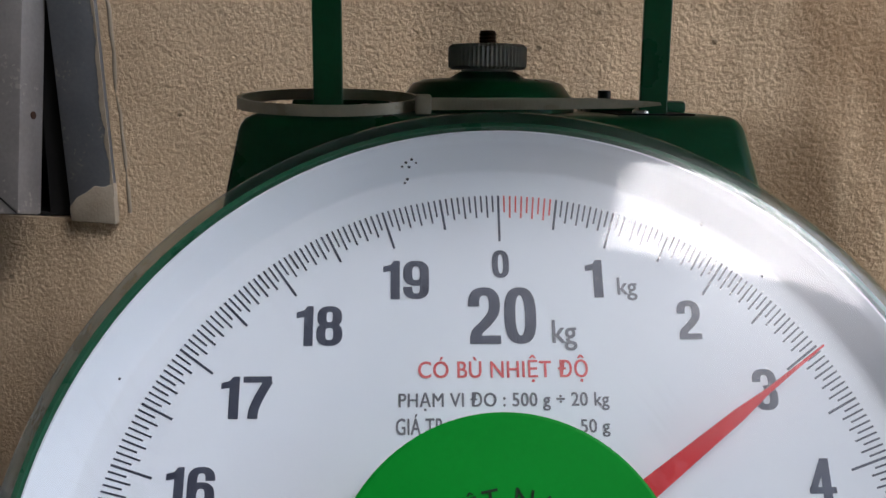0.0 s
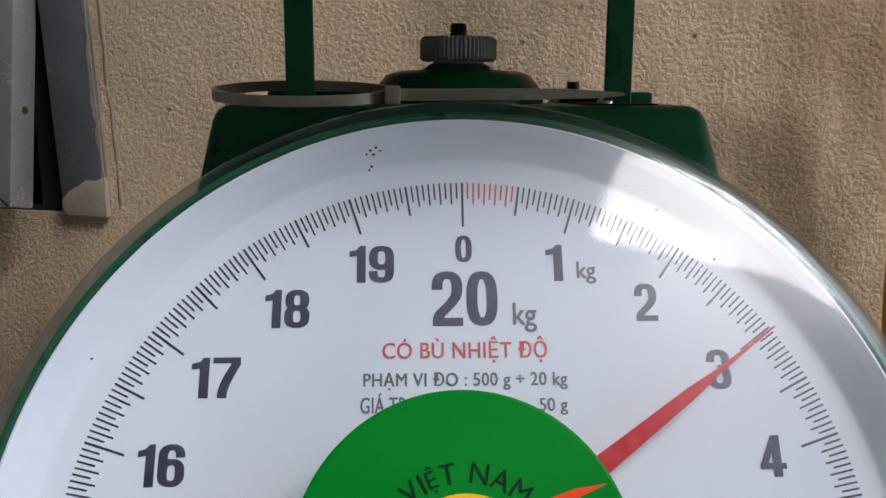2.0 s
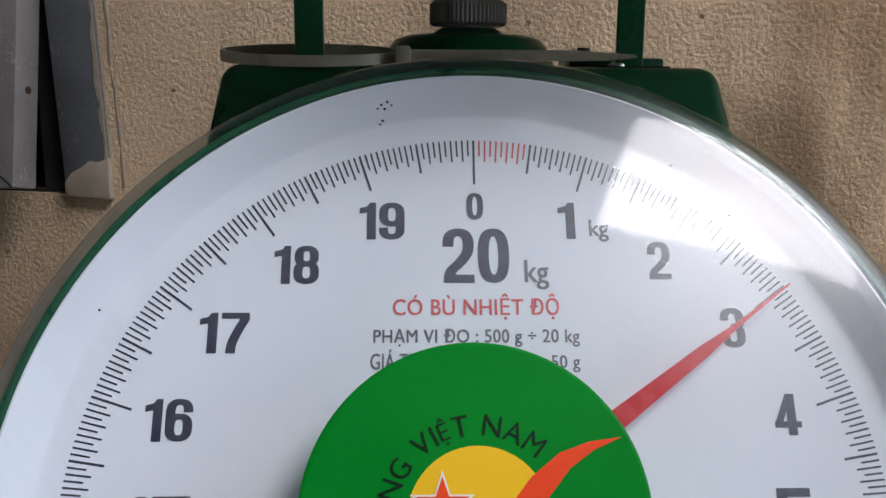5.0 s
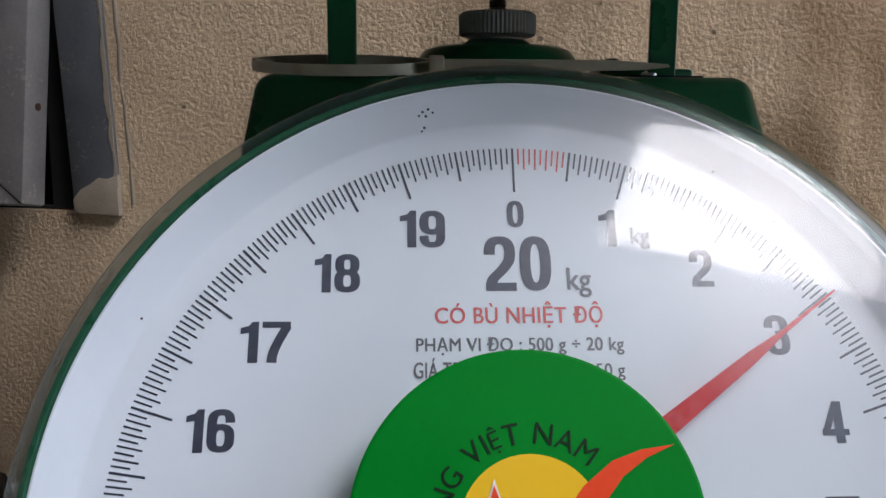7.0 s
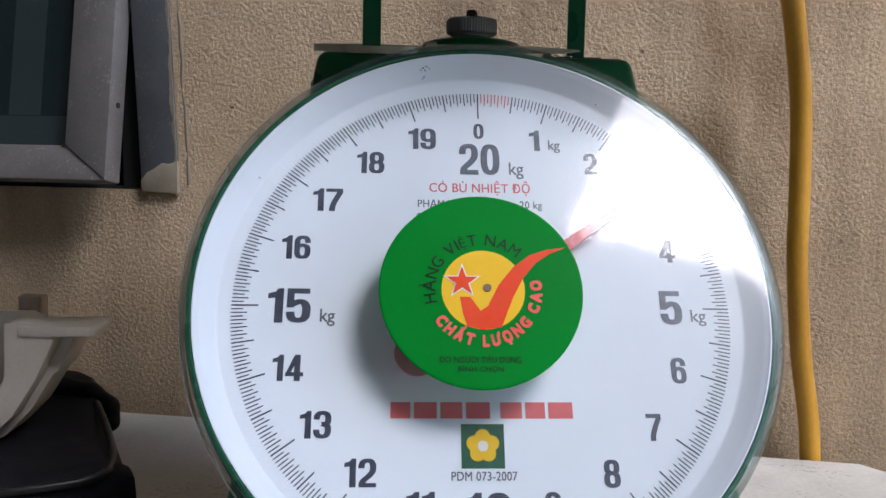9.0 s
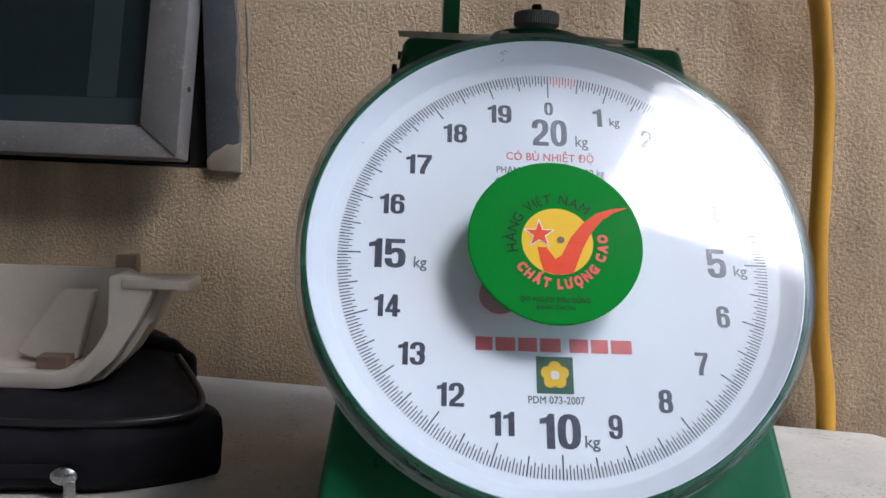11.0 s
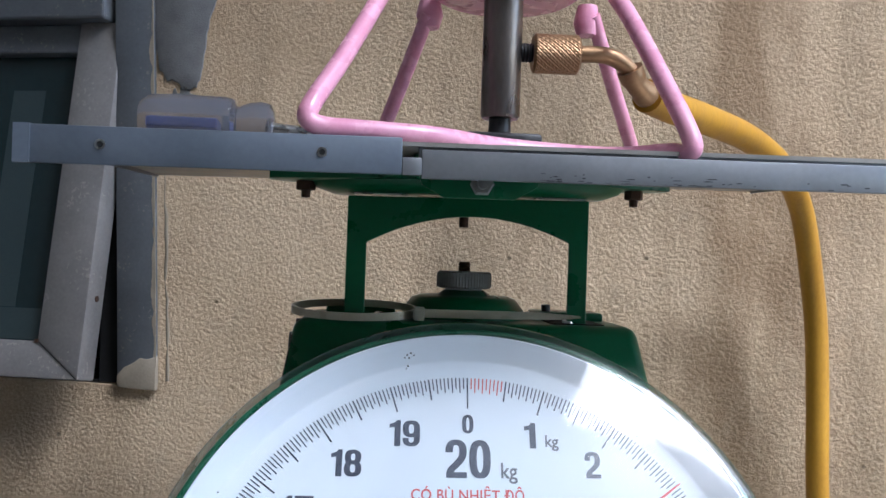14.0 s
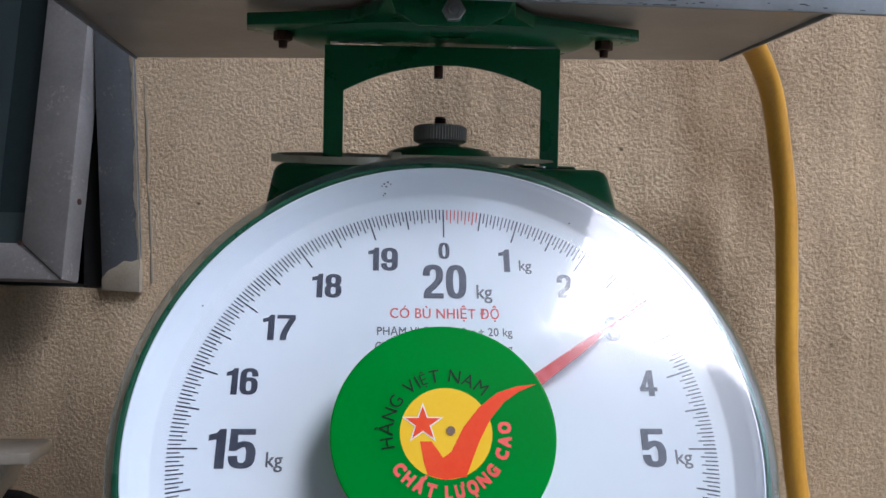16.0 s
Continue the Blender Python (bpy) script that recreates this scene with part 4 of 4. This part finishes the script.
FLOOR = ZC + 0.1579

# ---- driver ----
driver = thing("screwdriver", (-0.095, 0.045, FLOOR), "screwdriver with a clear lilac handle lying on the tray", "screwdriver")
prof = [(0, 0), (0.0070, 0.0008), (0.0090, 0.0034), (0.0094, 0.012), (0.0092, 0.0305), (0.0085, 0.0330), (0.0060, 0.0340), (0.0060, 0.0352), (0.0074, 0.0385), (0.0080, 0.0425), (0.0072, 0.0462), (0.0040, 0.0475), (0, 0.0476)]
DR = Matrix.Translation((-0.1200, 0.0450, FLOOR + 0.0094)) @ Matrix.Rotation(radians(90), 4, "Y")
part("handle", lathe(prof, 32, DR), M_HANDLE, driver, "clear lilac acetate handle", True)
part("shank", rod((-0.0755, 0.0450, FLOOR + 0.0080), (-0.010, 0.0470, FLOOR + 0.0026), 0.0024), M_STEEL, driver, "bright steel shank", True)
part("flute", box((-0.116, 0.0400, FLOOR + 0.0070), (-0.092, 0.0500, FLOOR + 0.0100), 0.0006), M_BLUE, driver, "blue streak in the handle")

# ---- pink stand ----
stand = thing("burner_stand", (0.01, 0.045, FLOOR), "pink powder-coated bent wire stand on the tray", "stand")
Z0 = ZC + 0.1612
front = smooth_path([(-0.0330, 0.046, ZC + 0.222), (-0.0396, 0.035, ZC + 0.2057), (-0.0478, 0.018, ZC + 0.1851), (-0.0550, 0.0045, ZC + 0.1690), (-0.0562, 0.0022, ZC + 0.1635), (-0.0514, 0.0032, Z0), (-0.040, 0.005, Z0 - 0.0003), (-0.015, 0.012, Z0 - 0.0004), (0.0080, 0.0260, Z0 - 0.0010), (0.045, 0.0300, Z0 - 0.0020), (0.0620, 0.0140, Z0 - 0.0022), (0.0662, 0.0080, Z0 - 0.0032), (0.0672, 0.0070, Z0 + 0.0020), (0.0600, 0.0220, ZC + 0.1885), (0.0535, 0.0360, ZC + 0.2100), (0.0495, 0.046, ZC + 0.222)], 8)
part("front_wire", tube(front, 0.0032, 16), M_PINK, stand, "", True)
back = smooth_path([(-0.0177, 0.075, ZC + 0.2190), (-0.025, 0.088, ZC + 0.1999), (-0.0339, 0.100, ZC + 0.1770), (-0.0385, 0.106, ZC + 0.1665), (-0.033, 0.107, ZC + 0.1630), (0.070, 0.107, ZC + 0.1630), (0.0765, 0.106, ZC + 0.1660), (0.0727, 0.100, ZC + 0.1735), (0.0605, 0.088, ZC + 0.1974), (0.0486, 0.075, ZC + 0.2215)], 8)
part("back_wire", tube(back, 0.0030, 16), M_PINK, stand, "", True)
part("top_plate", lathe([(0, 0), (0.026, 0), (0.029, 0.002), (0.029, 0.006), (0, 0.006)], 40, Matrix.Translation((0.0110, 0.058, ZC + 0.2215))), M_PINK, stand, "", True)
for x in (-0.017, 0.047):
    part("weld", lathe([(0, -0.005), (0.004, -0.004), (0.0055, 0.001), (0.004, 0.008), (0, 0.009)], 16, Matrix.Translation((x, 0.078, ZC + 0.2180))), M_PINK, stand, "", True)

# ---- burner tube with its hose ----
burner = thing("gas_burner", (0.0125, 0.047, FLOOR), "dark heat-stained steel burner tube on a black foot", "gas burner")
BM = Matrix.Translation((0.0089, 0.045, ZC))
part("tube", lathe([(0, 0.1730), (0.0066, 0.1730), (0.0072, 0.1742), (0.0072, 0.2220), (0, 0.2220)], 36, BM), M_TUBE, burner, "heat-stained steel tube", True)
part("stem", lathe([(0, 0.1630), (0.0043, 0.1630), (0.0040, 0.1735), (0, 0.1735)], 28, BM), M_BLACK, burner, "", True)
part("foot", box((-0.0048, 0.031, FLOOR - 0.0008), (0.0226, 0.059, ZC + 0.1662), 0.0014), M_BLACK, burner, "black foot block", True)
SIDE = BM @ Matrix.Translation((0, 0, 0.1977)) @ Matrix.Rotation(radians(90), 4, "Y")
part("neck", lathe([(0, 0.005)] + [(0.0036 - 0.0004 * (i % 2), 0.0068 + 0.0006 * i) for i in range(9)] + [(0, 0.013)], 20, SIDE), M_BLACK, burner, "black threaded neck", True)
nut = bmesh.new()
NN = 72
rings = []
for j in range(25):
    z = 0.0112 + 0.0172 * j / 24
    base = 0.0060 if j in (0, 24) else 0.0072
    rings.append([nut.verts.new(((base - (0.00020 if ((i + j) % 4 == 0 or (i - j) % 4 == 0) and 0 < j < 24 else 0)) * math.cos(2 * math.pi * i / NN), (base - (0.00020 if ((i + j) % 4 == 0 or (i - j) % 4 == 0) and 0 < j < 24 else 0)) * math.sin(2 * math.pi * i / NN), z)) for i in range(NN)])
for a_, c_ in zip(rings, rings[1:]):
    for i in range(NN):
        nut.faces.new((a_[i], a_[(i + 1) % NN], c_[(i + 1) % NN], c_[i]))
nut.faces.new(rings[0][::-1]), nut.faces.new(rings[-1])
nut.transform(SIDE)
part("knurled_nut", nut, M_BRASS, burner, "knurled brass coupling nut")
elbow = smooth_path([(0.0357, 0.045, ZC + 0.1980), (0.0445, 0.0455, ZC + 0.1985), (0.0512, 0.047, ZC + 0.1976), (0.0570, 0.049, ZC + 0.1945), (0.0600, 0.051, ZC + 0.1910)], 6)
part("elbow", tube(elbow, 0.0031, 16), M_BRASS, burner, "brass elbow", True)
hose = thing("gas_hose", (0.23, 0.24, TABLE), "yellow rubber gas hose hanging down the wall", "hose")
part("ferrule", tube(smooth_path([(0.0575, 0.0492, ZC + 0.1945), (0.0605, 0.0515, ZC + 0.1902), (0.0634, 0.0535, ZC + 0.1880), (0.0668, 0.0565, ZC + 0.1862)], 3), [0.0050] * 3 + [0.0042] * 4 + [0.0050] * 3, 16), M_BRASS, hose, "brass hose ferrule", True)
HP = [(0.0665, 0.0560, ZC + 0.1862), (0.0820, 0.072, ZC + 0.1850), (0.1070, 0.100, ZC + 0.1855), (0.1410, 0.140, ZC + 0.1850), (0.1712, 0.175, ZC + 0.1790), (0.1925, 0.200, ZC + 0.1670), (0.2050, 0.213, ZC + 0.150), (0.2155, 0.2235, ZC + 0.1180), (0.2220, 0.2290, ZC + 0.0860), (0.2255, 0.232, ZC + 0.040), (0.2280, 0.234, ZC - 0.010), (0.2350, 0.2360, ZC - 0.069), (0.2450, 0.2350, ZC - 0.136), (0.2480, 0.2360, ZC - 0.25), (0.248, 0.237, ZC - 0.45)]
part("hose_tube", tube(smooth_path(HP, 10), 0.0065, 20), M_HOSE, hose, "", True)

# ---- black case and plastic trough ----
bag = thing("zip_case", (-0.30, 0.15, TABLE), "black nylon zip case lying on the table", "bag")
b = bmesh.new()
bag_prof = [(0.085, 0.000), (0.078, 0.006), (0.076, 0.026), (0.080, 0.036), (0.092, 0.0420), (0.14, 0.0440), (0.19, 0.0520), (0.225, 0.057), (0.245, 0.050), (0.255, 0.030), (0.25, 0.000)]
xs = [(-0.56, 0.86), (-0.555, 0.98), (-0.54, 1.0), (-0.30, 1.02), (-0.215, 1.0), (-0.175, 0.985), (-0.164, 0.95), (-0.158, 0.86)]
rings = [[b.verts.new((x - 0.34 * (y - 0.08) * max(0, (x + 0.40) / 0.23), 0.165 + (y - 0.165) * (0.5 + 0.5 * k), TABLE + z * k)) for y, z in bag_prof] for x, k in xs]
for p, q in zip(rings, rings[1:]):
    for i in range(len(bag_prof)):
        j = (i + 1) % len(bag_prof)
        b.faces.new((p[i], p[j], q[j], q[i]))
b.faces.new(rings[0]), b.faces.new(rings[-1])
bmesh.ops.subdivide_edges(b, edges=list(b.edges), cuts=3, use_grid_fill=True)
for v in b.verts:
    if v.co.z > TABLE + 0.004:
        v.co += Vector((0.0022 * noise.noise(v.co * 38 + Vector((3, 0, 0))), 0.0020 * noise.noise(v.co * 42), 0.0032 * noise.noise(v.co * 30 + Vector((0, 5, 0)))))
for v in b.verts:
    if v.co.x > -0.225 and v.co.y < 0.15:
        v.co.y += 0.030 * min(1.0, (v.co.x + 0.225) / 0.065) ** 2 * (0.15 - v.co.y) / 0.07
part("case_body", b, M_BAG, bag, "", True)
part("piping", tube(smooth_path([(-0.55, 0.0805, TABLE + 0.0365), (-0.30, 0.080, TABLE + 0.0375), (-0.225, 0.0800, TABLE + 0.0375), (-0.195, 0.0850, TABLE + 0.0378), (-0.170, 0.0990, TABLE + 0.0385), (-0.1700, 0.1200, TABLE + 0.0415), (-0.1840, 0.1550, TABLE + 0.0445), (-0.1990, 0.1850, TABLE + 0.0490)], 8), 0.0021, 10), M_BLACK, bag, "glossy black piping", True)
loop = smooth_path([(-0.270, 0.185, TABLE + 0.048), (-0.248, 0.195, TABLE + 0.056), (-0.224, 0.200, TABLE + 0.0555), (-0.205, 0.201, TABLE + 0.050), (-0.1955, 0.200, TABLE + 0.040), (-0.1990, 0.196, TABLE + 0.031), (-0.2120, 0.190, TABLE + 0.026)], 8)
part("carry_loop", tube(loop, [0.0052 + 0.0008 * math.sin(0.9 * k) for k in range(len(loop))], 12), M_BAG, bag, "folded black webbing loop", True)
zipper = part("zipper", box((-0.55, 0.0752, TABLE + 0.0105), (-0.23, 0.0768, TABLE + 0.0175), 0.0005), M_BAG, bag, "black zip")
part("zip_pull", lathe([(0, 0), (0.0055, 0.0), (0.0058, 0.0015), (0.0035, 0.0035), (0, 0.004)], 20, Matrix.Translation((-0.2270, 0.0748, TABLE + 0.0125)) @ Matrix.Rotation(radians(90), 4, "X") @ Matrix.Diagonal((1.15, 0.8, 1, 1))), M_STEEL, zipper, "nickel zip pull", True)
part("pull_tab", box((-0.2265, 0.0715, TABLE + 0.0008), (-0.2205, 0.0730, TABLE + 0.0105), 0.0006), M_STEEL, zipper, "", True)
trough = thing("plastic_trough", (-0.30, 0.16, TABLE + 0.0444), "yellowed white plastic trough lying on the black case", "trough")
prof_in = [(-0.2196, 0.1076), (-0.2204, 0.0807), (-0.2235, 0.0740), (-0.2290, 0.0656), (-0.2377, 0.0570), (-0.2494, 0.0533), (-0.36, 0.0535), (-0.40, 0.062), (-0.42, 0.085), (-0.425, 0.107)]
prof_out = [(-0.432, 0.107), (-0.428, 0.083), (-0.405, 0.055), (-0.36, 0.0450), (-0.2484, 0.0444), (-0.2390, 0.0460), (-0.2303, 0.0491), (-0.2169, 0.0612), (-0.2054, 0.0797), (-0.1965, 0.0992), (-0.1970, 0.1062), (-0.2130, 0.1087)]
YX = Matrix(((1, 0, 0, 0), (0, 0, 1, 0), (0, 1, 0, TABLE), (0, 0, 0, 1)))
part("shell", prism(prof_in + prof_out, 0.012, YX @ Matrix.Translation((0, 0, 0.118)), 0.0009), M_DISH, trough, "", True)
back = [(x + 0.004 if x > -0.25 else x, z - 0.0015 if z < 0.06 else z) for x, z in prof_out[2:9]]
part("basin", prism(prof_in + [(-0.429, 0.1065), (-0.424, 0.083)] + back + [(-0.1990, 0.0810), (-0.1905, 0.0990), (-0.2060, 0.1005)], 0.026, YX @ Matrix.Translation((0, 0, 0.1302)), 0.0006), M_DISH, trough, "", True)
part("end_wall", prism(prof_in, 0.003, YX @ Matrix.Translation((0, 0, 0.153))), M_DISH, trough)
part("flange", box((-0.2130, 0.1165, TABLE + 0.1012), (-0.1765, 0.1440, TABLE + 0.1066), 0.0012), M_DISH, trough, "flat lug at the rim", True)
part("rib", prism([(-0.2639, 0.0535), (-0.2450, 0.0560), (-0.2360, 0.0955), (-0.2543, 0.0950), (-0.2790, 0.0590)], 0.010, YX @ Matrix.Translation((0, 0, 0.142)), 0.001), M_DISH, trough)
part("pin", box((-0.2290, 0.1562, TABLE + 0.070), (-0.2165, 0.166, TABLE + 0.1150), 0.0010), M_TAN, trough, "tan wooden pin")
part("block", box((-0.2619, 0.126, TABLE + 0.0533), (-0.2448, 0.138, TABLE + 0.0605), 0.0008), M_BROWN, trough, "brown wooden block")

# ---- cement patch and rough edge beside the window ----
random.seed(11)
patch = []
for i in range(90):
    a = 2 * math.pi * i / 90
    r = 1 + 0.05 * math.sin(5 * a + 1) + random.uniform(-0.025, 0.025)
    patch.append((-0.1865 + 0.0275 * r * math.cos(a) * (1 + 0.18 * math.sin(3 * a)), 0.315 + 0.080 * r * math.sin(a)))
tagged(part("cement_patch", prism(patch, 0.0022, WALL @ Matrix.Translation((0, 0, -0.0005)), 0.0008), M_CEMENT, None, "", True), "dark grey cement smear on the stucco beside the window", "patch", kind="structure")

for a0, b0, ra, rb in ((-0.1890, 0.222, 0.0050, 0.0130), (-0.1830, 0.228, 0.0060, 0.0090)):
    smear = []
    for i in range(40):
        a = 2 * math.pi * i / 40
        r = 1 + 0.16 * math.sin(3 * a + b0 * 90) + 0.10 * math.sin(7 * a) + random.uniform(-0.08, 0.08)
        smear.append((a0 + ra * r * math.cos(a), b0 + rb * r * math.sin(a)))
    tagged(part("cement_smear", prism(smear, 0.0011, WALL @ Matrix.Translation((0, 0, -0.0005)), 0.0004), M_CEMENT, None, "", True), "thin dark grey cement smear on the stucco", "smear", kind="structure")

random.seed(5)
for k, (a0, amp, rad) in enumerate(((-0.1885, 0.0009, 0.0019),)):
    pts = []
    for i in range(30):
        bb = 0.030 + i * 0.0115
        pts.append(WALL @ Vector((a0 - 0.052 * (bb - 0.03) + random.uniform(-amp, amp), bb, -rad * 0.75)))
    radii = [rad * random.uniform(0.7, 1.1) for _ in range(30)]
    tagged(part("mortar_bead", tube(pts, radii, 10), M_MORTAR, None, "", True), "rough beige mortar line in the stucco beside the window", "mortar", kind="structure")
edge = []
for i in range(120):
    bb = 0.040 + i * 0.0026
    edge.append((-0.1950 - 0.0487 * (bb - 0.03) - abs(noise.noise((bb * 60, 0.3, 0))) * 0.0035 - random.uniform(0, 0.0006), bb))
blot = edge + [(-0.1945 - 0.0487 * (bb - 0.03), bb), (-0.1945, 0.0400)]
part("mortar_smear", prism(blot, 0.0005, WALL @ Matrix.Translation((0, 0, 0.0048))), M_MORTAR, window, "beige mortar smeared along the strip")
part("mitre_line", prism([(-0.2650, 0.0545), (-0.2646, 0.0552), (-0.2334, 0.0312), (-0.2338, 0.0306)], 0.0003, SASH @ Matrix.Translation((0, 0, 0.0209))), M_GAP_SHADE, window)

# scuffs along the tray's lip
random.seed(9)
for i in range(44):
    x = random.choice((random.uniform(0.018, 0.045), random.uniform(0.045, 0.085), random.uniform(0.05, 0.075), random.uniform(0.06, 0.14)))
    y = FL[1] + (x - FL[0]) * (FR[1] - FL[1]) / (FR[0] - FL[0])
    z = -0.0099 + random.uniform(0, 1) ** 2 * 0.0026
    wd, ht = random.uniform(0.0004, 0.0020), random.uniform(0.00008, 0.00026)
    m = TR @ Matrix.Translation((x, y - 0.00006, z)) @ Matrix.Rotation(0.034, 4, "Z") @ Matrix.Rotation(radians(90), 4, "X")
    part("scuff", prism([(-wd, 0), (-wd * 0.3, -ht), (wd, -ht * 0.4), (wd * 0.7, ht), (-wd * 0.5, ht * 0.8)], 0, m), M_BLACK, tray)
